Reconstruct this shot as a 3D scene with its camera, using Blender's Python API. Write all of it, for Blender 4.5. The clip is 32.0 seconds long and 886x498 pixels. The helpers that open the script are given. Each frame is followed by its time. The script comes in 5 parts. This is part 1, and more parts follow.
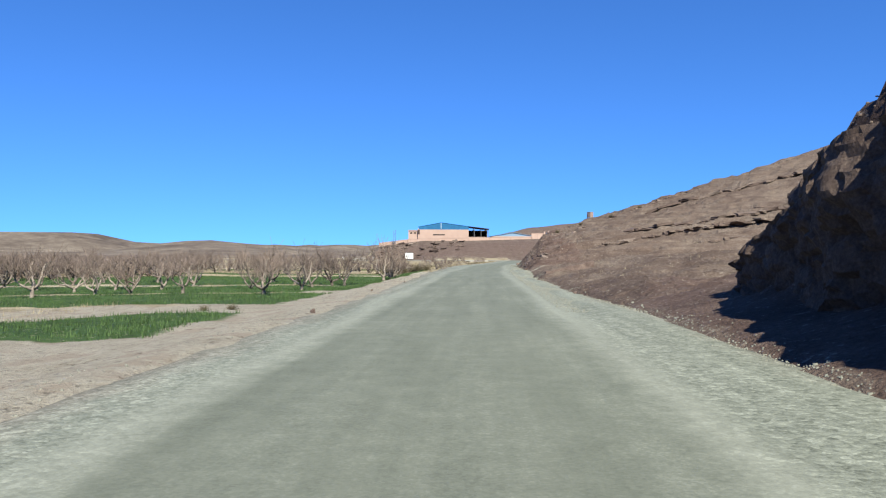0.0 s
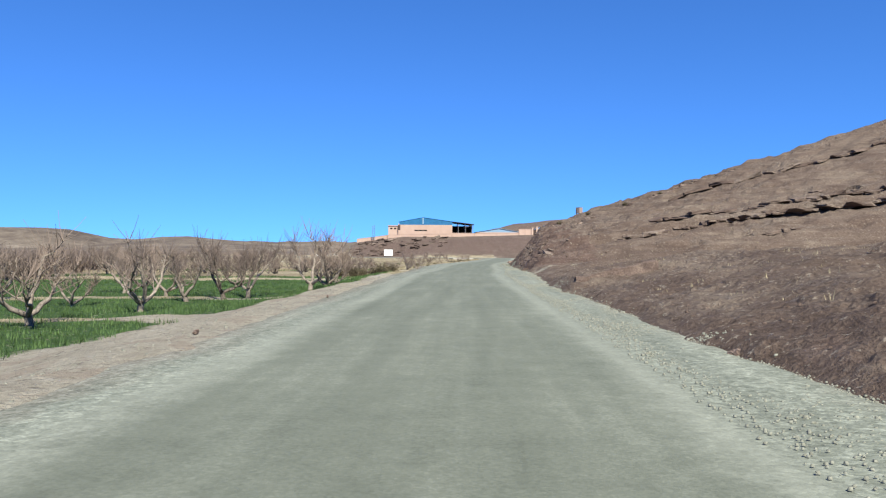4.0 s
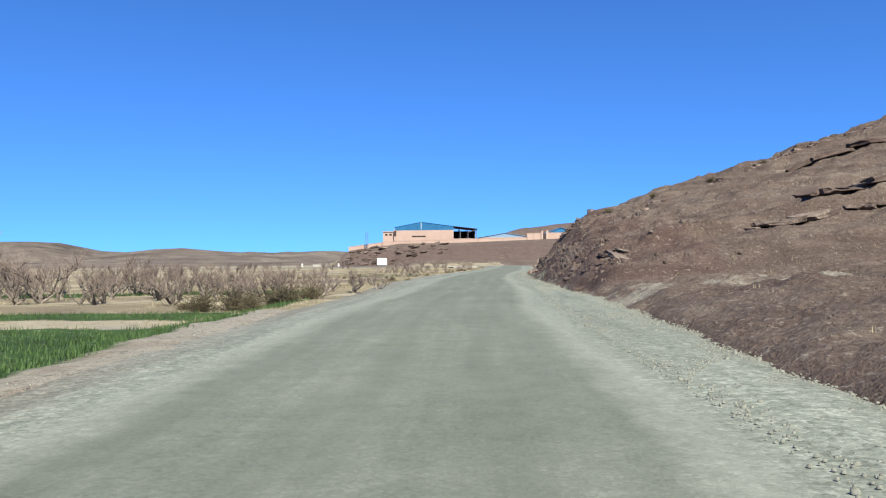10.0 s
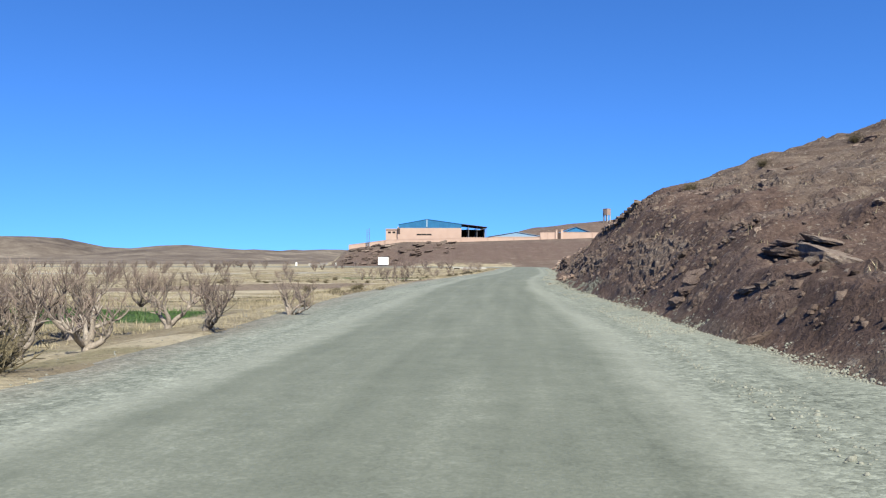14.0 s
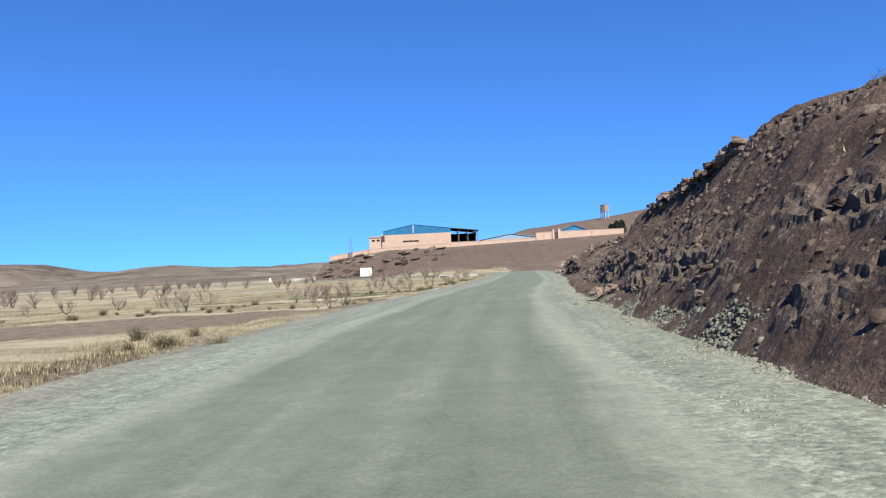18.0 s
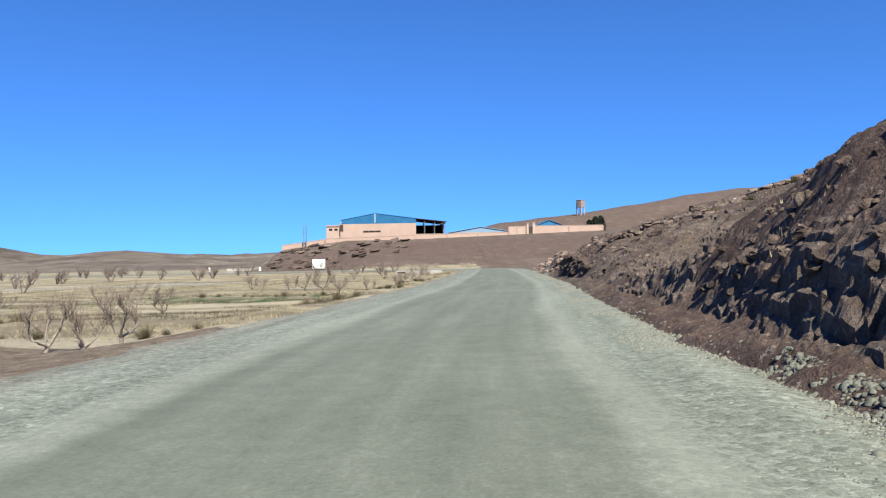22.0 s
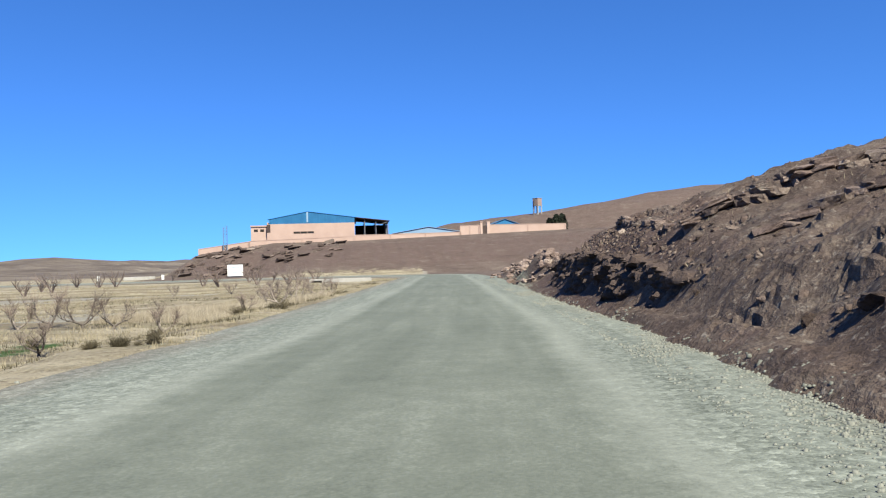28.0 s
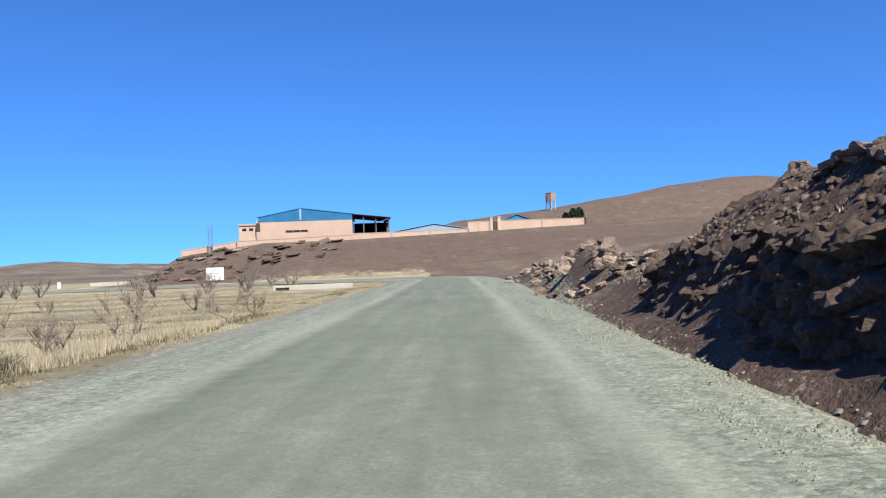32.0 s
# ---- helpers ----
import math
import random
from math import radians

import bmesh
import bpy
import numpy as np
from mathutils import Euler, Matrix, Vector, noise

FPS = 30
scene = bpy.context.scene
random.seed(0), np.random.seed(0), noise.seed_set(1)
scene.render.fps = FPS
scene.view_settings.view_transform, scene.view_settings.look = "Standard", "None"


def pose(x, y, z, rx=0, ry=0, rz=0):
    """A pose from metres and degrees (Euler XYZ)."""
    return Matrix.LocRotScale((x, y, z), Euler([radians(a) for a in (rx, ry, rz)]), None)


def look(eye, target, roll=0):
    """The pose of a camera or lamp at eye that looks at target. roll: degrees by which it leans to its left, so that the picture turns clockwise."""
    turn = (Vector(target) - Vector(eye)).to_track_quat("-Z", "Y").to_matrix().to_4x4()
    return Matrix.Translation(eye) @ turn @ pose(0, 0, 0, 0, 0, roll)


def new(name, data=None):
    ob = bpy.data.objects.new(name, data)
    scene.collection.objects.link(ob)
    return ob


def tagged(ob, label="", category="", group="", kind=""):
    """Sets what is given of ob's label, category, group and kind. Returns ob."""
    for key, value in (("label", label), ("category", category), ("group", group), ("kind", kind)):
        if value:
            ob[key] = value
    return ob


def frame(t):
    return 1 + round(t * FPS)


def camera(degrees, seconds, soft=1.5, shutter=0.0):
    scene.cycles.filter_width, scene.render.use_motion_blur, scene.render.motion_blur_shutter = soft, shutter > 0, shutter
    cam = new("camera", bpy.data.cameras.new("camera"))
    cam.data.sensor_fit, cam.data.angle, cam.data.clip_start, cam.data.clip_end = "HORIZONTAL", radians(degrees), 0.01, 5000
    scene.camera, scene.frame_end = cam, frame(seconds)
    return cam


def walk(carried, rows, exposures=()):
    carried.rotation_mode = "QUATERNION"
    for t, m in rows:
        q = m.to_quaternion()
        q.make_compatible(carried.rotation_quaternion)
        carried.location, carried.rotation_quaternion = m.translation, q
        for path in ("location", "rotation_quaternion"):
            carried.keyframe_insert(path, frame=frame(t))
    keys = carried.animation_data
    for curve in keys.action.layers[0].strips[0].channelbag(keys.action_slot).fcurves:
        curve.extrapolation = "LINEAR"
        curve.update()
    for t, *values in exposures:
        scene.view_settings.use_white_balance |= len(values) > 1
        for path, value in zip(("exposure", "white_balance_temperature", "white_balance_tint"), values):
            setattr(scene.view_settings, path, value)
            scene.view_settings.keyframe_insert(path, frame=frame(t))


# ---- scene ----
import itertools

cam = camera(60.0, 32.0, soft=1.2)
PATH = [
    (0, pose(0.000, -0.000, 1.468, 90.508, -0.154, -0.175)),
    (0.5, pose(0.098, 2.474, 1.445, 90.507, -0.441, -0.338)),
    (1, pose(0.196, 4.950, 1.426, 90.543, -0.504, -0.432)),
    (1.5, pose(0.303, 7.406, 1.410, 90.524, -0.490, -0.568)),
    (2, pose(0.423, 9.841, 1.399, 90.478, -0.568, -0.667)),
    (2.5, pose(0.563, 12.243, 1.392, 90.373, -0.633, -0.881)),
    (3, pose(0.705, 14.676, 1.388, 90.430, -0.524, -1.311)),
    (3.5, pose(0.844, 17.148, 1.384, 90.371, -0.410, -1.400)),
    (5.5, pose(1.593, 27.096, 1.358, 90.222, 0.352, -1.180)),
    (6, pose(1.754, 29.800, 1.343, 90.362, 0.578, -1.240)),
    (6.5, pose(1.897, 32.448, 1.327, 90.279, 0.629, -1.196)),
    (7, pose(2.045, 34.895, 1.309, 90.391, 0.557, -1.323)),
    (7.5, pose(2.189, 37.265, 1.300, 90.384, 0.597, -1.263)),
    (8, pose(2.337, 39.605, 1.293, 90.491, 0.559, -1.197)),
    (8.5, pose(2.497, 42.013, 1.290, 90.590, 0.499, -1.202)),
    (9, pose(2.624, 44.527, 1.290, 90.699, 0.503, -1.109)),
    (9.5, pose(2.779, 46.933, 1.294, 90.821, 0.583, -1.049)),
    (10, pose(2.910, 49.491, 1.304, 90.911, 0.653, -1.058)),
    (10.5, pose(3.063, 52.008, 1.315, 90.962, 0.585, -1.153)),
    (11, pose(3.198, 54.531, 1.321, 90.935, 0.439, -1.209)),
    (11.5, pose(3.331, 56.908, 1.321, 90.880, 0.186, -1.214)),
    (12, pose(3.456, 59.339, 1.318, 90.824, -0.021, -0.934)),
    (12.5, pose(3.591, 61.676, 1.311, 90.779, -0.012, -0.697)),
    (13, pose(3.725, 64.097, 1.304, 90.857, -0.079, -0.635)),
    (13.5, pose(3.876, 66.436, 1.296, 90.891, -0.231, -0.551)),
    (14, pose(4.048, 68.882, 1.291, 90.928, -0.046, -0.390)),
    (14.5, pose(4.269, 71.295, 1.291, 90.989, -0.031, -0.236)),
    (16.5, pose(5.574, 80.790, 1.302, 91.404, 1.512, -0.180)),
    (17, pose(5.747, 83.464, 1.306, 91.430, 2.033, -0.226)),
    (17.5, pose(5.920, 86.150, 1.312, 91.476, 2.461, -0.395)),
    (18, pose(6.105, 88.881, 1.322, 91.461, 2.832, -0.728)),
    (18.5, pose(6.322, 91.602, 1.334, 91.350, 2.922, -1.010)),
    (19, pose(6.534, 94.357, 1.346, 91.300, 2.811, -1.507)),
    (19.5, pose(6.741, 97.083, 1.358, 91.293, 2.578, -1.719)),
    (20, pose(6.950, 99.820, 1.367, 91.193, 2.134, -2.076)),
    (20.5, pose(7.175, 102.478, 1.370, 91.156, 1.790, -2.360)),
    (21, pose(7.398, 105.092, 1.368, 91.104, 1.283, -2.480)),
    (21.5, pose(7.613, 107.638, 1.360, 91.043, 1.148, -2.893)),
    (22, pose(7.842, 110.088, 1.353, 90.949, 1.120, -3.102)),
    (22.5, pose(8.081, 112.451, 1.344, 90.860, 1.117, -3.450)),
    (23, pose(8.323, 114.709, 1.336, 90.790, 1.284, -3.807)),
    (23.5, pose(8.579, 116.864, 1.328, 90.810, 1.350, -3.963)),
    (24, pose(8.816, 119.072, 1.323, 90.740, 1.256, -4.182)),
    (24.5, pose(9.073, 121.246, 1.321, 90.688, 1.356, -4.326)),
    (25, pose(9.356, 123.435, 1.322, 90.718, 1.369, -4.509)),
    (25.5, pose(9.655, 125.667, 1.322, 90.762, 1.429, -4.941)),
    (27.5, pose(11.221, 135.107, 1.311, 91.063, 1.568, -6.409)),
    (28, pose(11.629, 137.454, 1.322, 91.175, 1.674, -6.709)),
    (28.5, pose(12.064, 139.743, 1.334, 91.270, 1.819, -6.786)),
    (29, pose(12.463, 142.202, 1.349, 91.238, 1.936, -6.932)),
    (29.5, pose(12.860, 144.579, 1.366, 91.283, 2.049, -6.914)),
    (30, pose(13.240, 146.899, 1.377, 91.297, 2.107, -6.728)),
    (30.5, pose(13.614, 148.937, 1.377, 91.284, 2.175, -6.495)),
    (31, pose(13.944, 150.975, 1.374, 91.294, 2.232, -6.274)),
    (31.5, pose(14.231, 153.009, 1.375, 91.271, 2.221, -6.071)),
    (32, pose(14.490, 155.145, 1.380, 91.189, 2.293, -5.971)),
]
walk(cam, PATH)

# ---- light ----
SUN_AZ, SUN_EL = 162.0, 47.0        # degrees: azimuth clockwise from +y, elevation
scene.view_settings.exposure = 1.22
world = bpy.data.worlds.new("sky")
scene.world = world
world.use_nodes = True
wn = world.node_tree
wn.nodes.clear()
sky = wn.nodes.new("ShaderNodeTexSky")
sky.sky_type = "NISHITA"
sky.sun_disc = False
sky.sun_elevation = radians(SUN_EL)
sky.sun_rotation = radians(SUN_AZ)
sky.altitude = 1400
sky.air_density, sky.dust_density, sky.ozone_density = 1.0, 0.2, 1.5
bg = wn.nodes.new("ShaderNodeBackground")
bg.inputs["Strength"].default_value = 0.055
wo = wn.nodes.new("ShaderNodeOutputWorld")
# clear high-altitude air: the pale band at the horizon lies low
way = wn.nodes.new("ShaderNodeTexCoord")
lift = wn.nodes.new("ShaderNodeVectorMath")
lift.operation = "ADD"
lift.inputs[1].default_value = (0, 0, 0.11)
wn.links.new(way.outputs["Generated"], lift.inputs[0])
wn.links.new(lift.outputs[0], sky.inputs["Vector"])
tint = wn.nodes.new("ShaderNodeMix")
tint.data_type, tint.blend_type = "RGBA", "MULTIPLY"
tint.inputs[0].default_value = 1.0
tint.inputs[7].default_value = (0.44, 0.955, 1.69, 1)
wn.links.new(sky.outputs[0], tint.inputs[6])
wn.links.new(tint.outputs[2], bg.inputs[0])
wn.links.new(bg.outputs[0], wo.inputs[0])
sun_data = bpy.data.lights.new("sun", "SUN")
sun_data.energy, sun_data.angle, sun_data.color = 5.0, radians(0.5), (0.965, 0.925, 0.765)
sun = new("sun", sun_data)
az, el = radians(SUN_AZ), radians(SUN_EL)
sun.matrix_world = look((math.sin(az) * math.cos(el) * 100, math.cos(az) * math.cos(el) * 100, math.sin(el) * 100), (0, 0, 0))

rnd = random.Random(11)


# ---- materials ----
class Mat:
    """A small builder of node materials."""

    def __init__(self, name, tone=0.62):
        self.tone = tone
        self.m = bpy.data.materials.new(name)
        self.m.use_nodes = True
        self.t = self.m.node_tree
        self.b = self.t.nodes["Principled BSDF"]

    def node(self, kind, **values):
        n = self.t.nodes.new(kind)
        for k, v in values.items():
            n.inputs[k].default_value = v
        return n

    def link(self, a, b):
        self.t.links.new(a, b)

    def coords(self, kind="Object"):
        return self.t.nodes.new("ShaderNodeTexCoord").outputs[kind]

    def place(self):
        return self.t.nodes.new("ShaderNodeNewGeometry").outputs["Position"]

    def noise(self, vec, scale, detail=5.0, rough=0.6):
        n = self.node("ShaderNodeTexNoise", Scale=scale, Detail=detail, Roughness=rough)
        self.link(vec, n.inputs["Vector"])
        return n.outputs["Fac"]

    def ramp(self, fac, stops):
        r = self.t.nodes.new("ShaderNodeValToRGB")
        e = r.color_ramp.elements
        while len(e) < len(stops):
            e.new(0.5)
        for i, (p, c) in enumerate(stops):
            e[i].position = p
            e[i].color = (*(self.tone * q for q in c), 1)
        self.link(fac, r.inputs[0])
        return r.outputs[0]

    def mix(self, fac, a, b, blend="MIX"):
        n = self.t.nodes.new("ShaderNodeMix")
        n.data_type, n.blend_type = "RGBA", blend
        for sock, v in ((n.inputs[0], fac), (n.inputs[6], a), (n.inputs[7], b)):
            if isinstance(v, (int, float)):
                sock.default_value = v
            elif isinstance(v, tuple):
                sock.default_value = (*(self.tone * q for q in v), 1)
            else:
                self.link(v, sock)
        return n.outputs[2]

    def math(self, op, a, b=0.0, clamp=False):
        n = self.t.nodes.new("ShaderNodeMath")
        n.operation, n.use_clamp = op, clamp
        for sock, v in ((n.inputs[0], a), (n.inputs[1], b)):
            if isinstance(v, (int, float)):
                sock.default_value = v
            else:
                self.link(v, sock)
        return n.outputs[0]

    def attr(self, name):
        n = self.t.nodes.new("ShaderNodeAttribute")
        n.attribute_name = name
        return n.outputs["Fac"]

    def random(self):
        return self.t.nodes.new("ShaderNodeObjectInfo").outputs["Random"]

    def bump(self, height, strength, distance):
        n = self.node("ShaderNodeBump", Strength=strength, Distance=distance)
        self.link(height, n.inputs["Height"])
        self.link(n.outputs[0], self.b.inputs["Normal"])

    def done(self, colour, rough=0.9, metal=0.0, spec=0.25):
        if isinstance(colour, tuple):
            self.b.inputs["Base Color"].default_value = (*colour, 1)
        else:
            self.link(colour, self.b.inputs["Base Color"])
        self.b.inputs["Roughness"].default_value = rough
        self.b.inputs["Metallic"].default_value = metal
        self.b.inputs["Specular IOR Level"].default_value = spec
        return self.m


def plain(name, dark, light, scale=3.0, rough=0.85, metal=0.0, bump=0.0, spec=0.25, grain=30.0, kind="Object", tone=0.62):
    m = Mat(name, tone)
    v = m.coords(kind)
    f = m.mix(0.4, m.noise(v, scale), m.noise(v, grain, 3.0))
    f = m.math("ADD", f, m.math("MULTIPLY", m.math("SUBTRACT", m.random(), 0.5), 0.25))
    c = m.ramp(f, [(0.3, dark), (0.7, light)])
    if bump:
        m.bump(m.noise(v, grain, 4.0), 0.6, bump)
    return m.done(c, rough, metal, spec)


def ground_material():
    m = Mat("ground")
    v = m.place()
    broad, mid, fine = m.noise(v, 0.05, 4.0), m.noise(v, 0.6, 6.0), m.noise(v, 9.0, 5.0, 0.7)
    f = m.mix(0.5, mid, fine)
    soil = m.ramp(f, [(0.32, (0.27, 0.228, 0.178)), (0.5, (0.42, 0.387, 0.318)), (0.68, (0.58, 0.545, 0.46))])
    soil = m.mix(m.math("MULTIPLY", m.math("DIVIDE", m.math("SUBTRACT", mid, 0.52), 0.06, True), 0.55), soil, (0.29, 0.222, 0.172))
    dry = m.ramp(m.mix(0.55, fine, m.noise(v, 0.35, 5.0)), [(0.34, (0.18, 0.147, 0.10)), (0.46, (0.33, 0.28, 0.19)), (0.56, (0.475, 0.41, 0.285)), (0.66, (0.62, 0.545, 0.395))])
    strip = m.node("ShaderNodeMapping", Scale=(0.035, 0.30, 1.0))
    m.link(v, strip.inputs[0])
    bands, bands2 = m.noise(strip.outputs[0], 1.0, 4.0, 0.55), m.noise(strip.outputs[0], 2.3, 4.0, 0.6)
    dry = m.mix(m.math("MULTIPLY", m.math("DIVIDE", m.math("SUBTRACT", 0.47, bands), 0.07, True), 0.65), dry, (0.235, 0.19, 0.135))
    dry = m.mix(m.math("MULTIPLY", m.math("DIVIDE", m.math("SUBTRACT", bands2, 0.55), 0.07, True), 0.45), dry, (0.215, 0.205, 0.11))
    dry = m.mix(m.math("MULTIPLY", m.math("DIVIDE", m.math("SUBTRACT", bands, 0.56), 0.06, True), 0.6), dry, (0.60, 0.53, 0.40))
    plough = m.ramp(m.mix(0.6, fine, m.noise(v, 1.8, 6.0, 0.7)), [(0.36, (0.135, 0.098, 0.072)), (0.5, (0.245, 0.19, 0.145)), (0.64, (0.37, 0.30, 0.235))])
    track = m.ramp(m.mix(0.5, mid, fine), [(0.35, (0.28, 0.26, 0.212)), (0.65, (0.47, 0.44, 0.368))])
    green = m.ramp(m.mix(0.5, fine, mid), [(0.35, (0.035, 0.065, 0.022)), (0.55, (0.065, 0.125, 0.04)), (0.7, (0.13, 0.19, 0.07))])
    hill = m.ramp(m.mix(0.45, fine, m.noise(v, 0.25, 7.0)), [(0.33, (0.088, 0.062, 0.052)), (0.48, (0.150, 0.110, 0.092)), (0.58, (0.208, 0.162, 0.133)), (0.70, (0.35, 0.29, 0.238))])
    flatten = m.node("ShaderNodeMapping", Scale=(0.22, 0.22, 2.6))
    m.link(v, flatten.inputs[0])
    beds = m.noise(flatten.outputs[0], 1.0, 6.0, 0.65)
    # the dark streaks paint thin shadows below the strata; pale streaks are paler beds
    hill = m.mix(m.math("MULTIPLY", m.math("DIVIDE", m.math("SUBTRACT", 0.46, beds), 0.07, True), 0.36), hill, (0.07, 0.048, 0.04))
    hill = m.mix(m.math("MULTIPLY", m.math("DIVIDE", m.math("SUBTRACT", beds, 0.57), 0.08, True), 0.28), hill, (0.36, 0.30, 0.245))
    dark = m.ramp(m.mix(0.5, fine, mid), [(0.33, (0.075, 0.050, 0.042)), (0.5, (0.135, 0.092, 0.078)), (0.66, (0.215, 0.158, 0.135))])
    wobble = m.math("MULTIPLY", m.math("SUBTRACT", mid, 0.5), 1.3)

    def edge(name, lo=0.4, hi=0.6):
        a = m.math("ADD", m.attr(name), wobble)
        return m.math("DIVIDE", m.math("SUBTRACT", a, lo), hi - lo, True)

    c = m.mix(edge("dry"), soil, dry)
    c = m.mix(edge("plough"), c, plough)
    c = m.mix(edge("track"), c, track)
    c = m.mix(edge("green"), c, green)
    c = m.mix(edge("hill"), c, hill)
    c = m.mix(edge("dark"), c, dark)
    far = m.ramp(m.mix(0.5, m.noise(v, 0.06, 6.0, 0.7), m.noise(v, 0.012, 6.0, 0.65)), [(0.38, (0.10, 0.080, 0.066)), (0.48, (0.165, 0.134, 0.110)), (0.57, (0.235, 0.197, 0.160)), (0.66, (0.42, 0.365, 0.29))])
    stone = m.ramp(m.mix(0.5, m.noise(v, 3.0, 6.0, 0.7), fine), [(0.34, (0.085, 0.064, 0.056)), (0.5, (0.165, 0.132, 0.116)), (0.64, (0.285, 0.24, 0.208))])
    c = m.mix(m.attr("stone"), c, stone)
    peb = m.noise(v, 5.0, 3.0, 0.8)
    c = m.mix(m.math("MULTIPLY", m.math("DIVIDE", m.math("SUBTRACT", peb, 0.60), 0.05, True), 0.5), c, (0.44, 0.39, 0.33))
    c = m.mix(m.math("MULTIPLY", m.math("DIVIDE", m.math("SUBTRACT", 0.41, peb), 0.05, True), 0.5), c, (0.05, 0.038, 0.03))
    c = m.mix(m.attr("far"), c, far)
    m.bump(m.mix(0.45, fine, m.mix(0.4, m.noise(v, 2.5, 6.0, 0.75), beds)), 1.0, 0.22)
    return m.done(c, 0.95, 0.0, 0.1)


def road_material():
    m = Mat("road")
    uv = m.coords("UV")
    v = m.place()
    sep = m.t.nodes.new("ShaderNodeSeparateXYZ")
    m.link(uv, sep.inputs[0])
    s = sep.outputs[0]
    fine, grit, mid, broad = m.noise(v, 46.0, 4.0, 0.8), m.noise(v, 15.0, 5.0, 0.75), m.noise(v, 2.2, 5.0, 0.65), m.noise(v, 0.22, 4.0)
    stretch = m.node("ShaderNodeMapping", Scale=(1.9, 0.11, 1.0))
    m.link(uv, stretch.inputs[0])
    streak = m.noise(stretch.outputs[0], 1.0, 5.0)

    def stones(scale):
        n = m.node("ShaderNodeTexVoronoi", Scale=scale)
        m.link(v, n.inputs["Vector"])
        sp = m.t.nodes.new("ShaderNodeSeparateColor")
        m.link(n.outputs["Color"], sp.inputs[0])
        return sp.outputs[0], n.outputs["Distance"]

    big, big_d = stones(13.0)
    small, small_d = stones(38.0)
    pebbles = m.mix(0.45, big, small)
    blotch = m.mix(0.62, streak, m.mix(0.5, mid, broad))
    a = m.mix(0.72, m.mix(0.5, grit, m.mix(0.55, fine, small)), blotch)
    asphalt = m.ramp(a, [(0.36, (0.117, 0.130, 0.104)), (0.47, (0.162, 0.178, 0.144)), (0.54, (0.190, 0.206, 0.168)), (0.66, (0.28, 0.299, 0.248))])
    d = m.mix(0.48, m.mix(0.5, pebbles, grit), m.mix(0.6, mid, streak))
    dust = m.ramp(d, [(0.33, (0.095, 0.105, 0.085)), (0.46, (0.196, 0.213, 0.177)), (0.55, (0.260, 0.280, 0.234)), (0.70, (0.46, 0.487, 0.414))])
    # brown soil mixed into the outermost gravel
    earthy = m.ramp(d, [(0.34, (0.115, 0.098, 0.078)), (0.5, (0.215, 0.192, 0.155)), (0.68, (0.43, 0.415, 0.35))])
    rim = m.math("ADD", m.attr("rim"), m.math("MULTIPLY", m.math("SUBTRACT", m.mix(0.5, mid, broad), 0.5), 0.55))
    dust = m.mix(m.math("DIVIDE", m.math("SUBTRACT", rim, 0.58), 0.24, True), dust, earthy)
    out = m.math("ADD", m.math("ABSOLUTE", s), m.math("MULTIPLY", m.math("SUBTRACT", m.mix(0.5, mid, broad), 0.5), 0.7))
    side = m.math("DIVIDE", m.math("SUBTRACT", out, 2.05), 0.9, True)
    c = m.mix(side, asphalt, dust)
    # a line of pale dust along the asphalt's edges, and faint wheel tracks
    rimline = m.math("SUBTRACT", 1.0, m.math("DIVIDE", m.math("ABSOLUTE", m.math("SUBTRACT", out, 2.5)), 0.5, True))
    c = m.mix(m.math("MULTIPLY", rimline, 0.28), c, (0.47, 0.49, 0.42))
    tracks = m.math("MULTIPLY", m.math("ADD", m.math("SINE", m.math("MULTIPLY", s, 4.1)), 1.0), 0.07)
    c = m.mix(tracks, c, dust)
    relief = m.mix(side, m.mix(0.5, fine, grit), m.mix(0.5, m.math("SUBTRACT", 0.8, big_d), m.mix(0.5, grit, m.math("SUBTRACT", 0.8, small_d))))
    m.bump(relief, 0.55, 0.025)
    return m.done(c, 0.9, 0.0, 0.2)


MAT_GROUND = ground_material()
MAT_ROAD = road_material()


def rock_material(name, tint=1.0):
    m = Mat(name)
    v = m.place()
    f = m.mix(0.5, m.noise(v, 2.0, 6.0, 0.7), m.noise(v, 16.0, 5.0, 0.7))
    f = m.math("ADD", f, m.math("MULTIPLY", m.math("SUBTRACT", m.random(), 0.45), 0.22))
    c = m.ramp(f, [(0.33, (0.10 * tint, 0.070 * tint, 0.060 * tint)), (0.5, (0.18 * tint, 0.132 * tint, 0.112 * tint)), (0.62, (0.27 * tint, 0.21 * tint, 0.175 * tint)), (0.75, (0.42 * tint, 0.36 * tint, 0.30 * tint))])
    m.bump(m.noise(v, 11.0, 7.0, 0.75), 1.0, 0.06)
    return m.done(c, 0.92, 0.0, 0.15)


MAT_ROCK = rock_material("rock")
MAT_PALE_ROCK = rock_material("pale_rock", 1.55)
MAT_CREST = rock_material("crest_rock", 1.35)
MAT_DARK_ROCK = rock_material("dark_rock", 0.6)
MAT_GRAVEL = plain("gravel", (0.055, 0.053, 0.044), (0.335, 0.34, 0.288), 25.0, 0.95, grain=90.0)
MAT_BARK = plain("bark", (0.06, 0.046, 0.037), (0.45, 0.385, 0.325), 6.0, 0.9, bump=0.01)
MAT_TWIG = plain("twig", (0.15, 0.112, 0.093), (0.32, 0.25, 0.212), 2.0, 0.9)
MAT_GREEN = plain("green_blade", (0.03, 0.065, 0.018), (0.10, 0.18, 0.05), 0.6, 0.7)
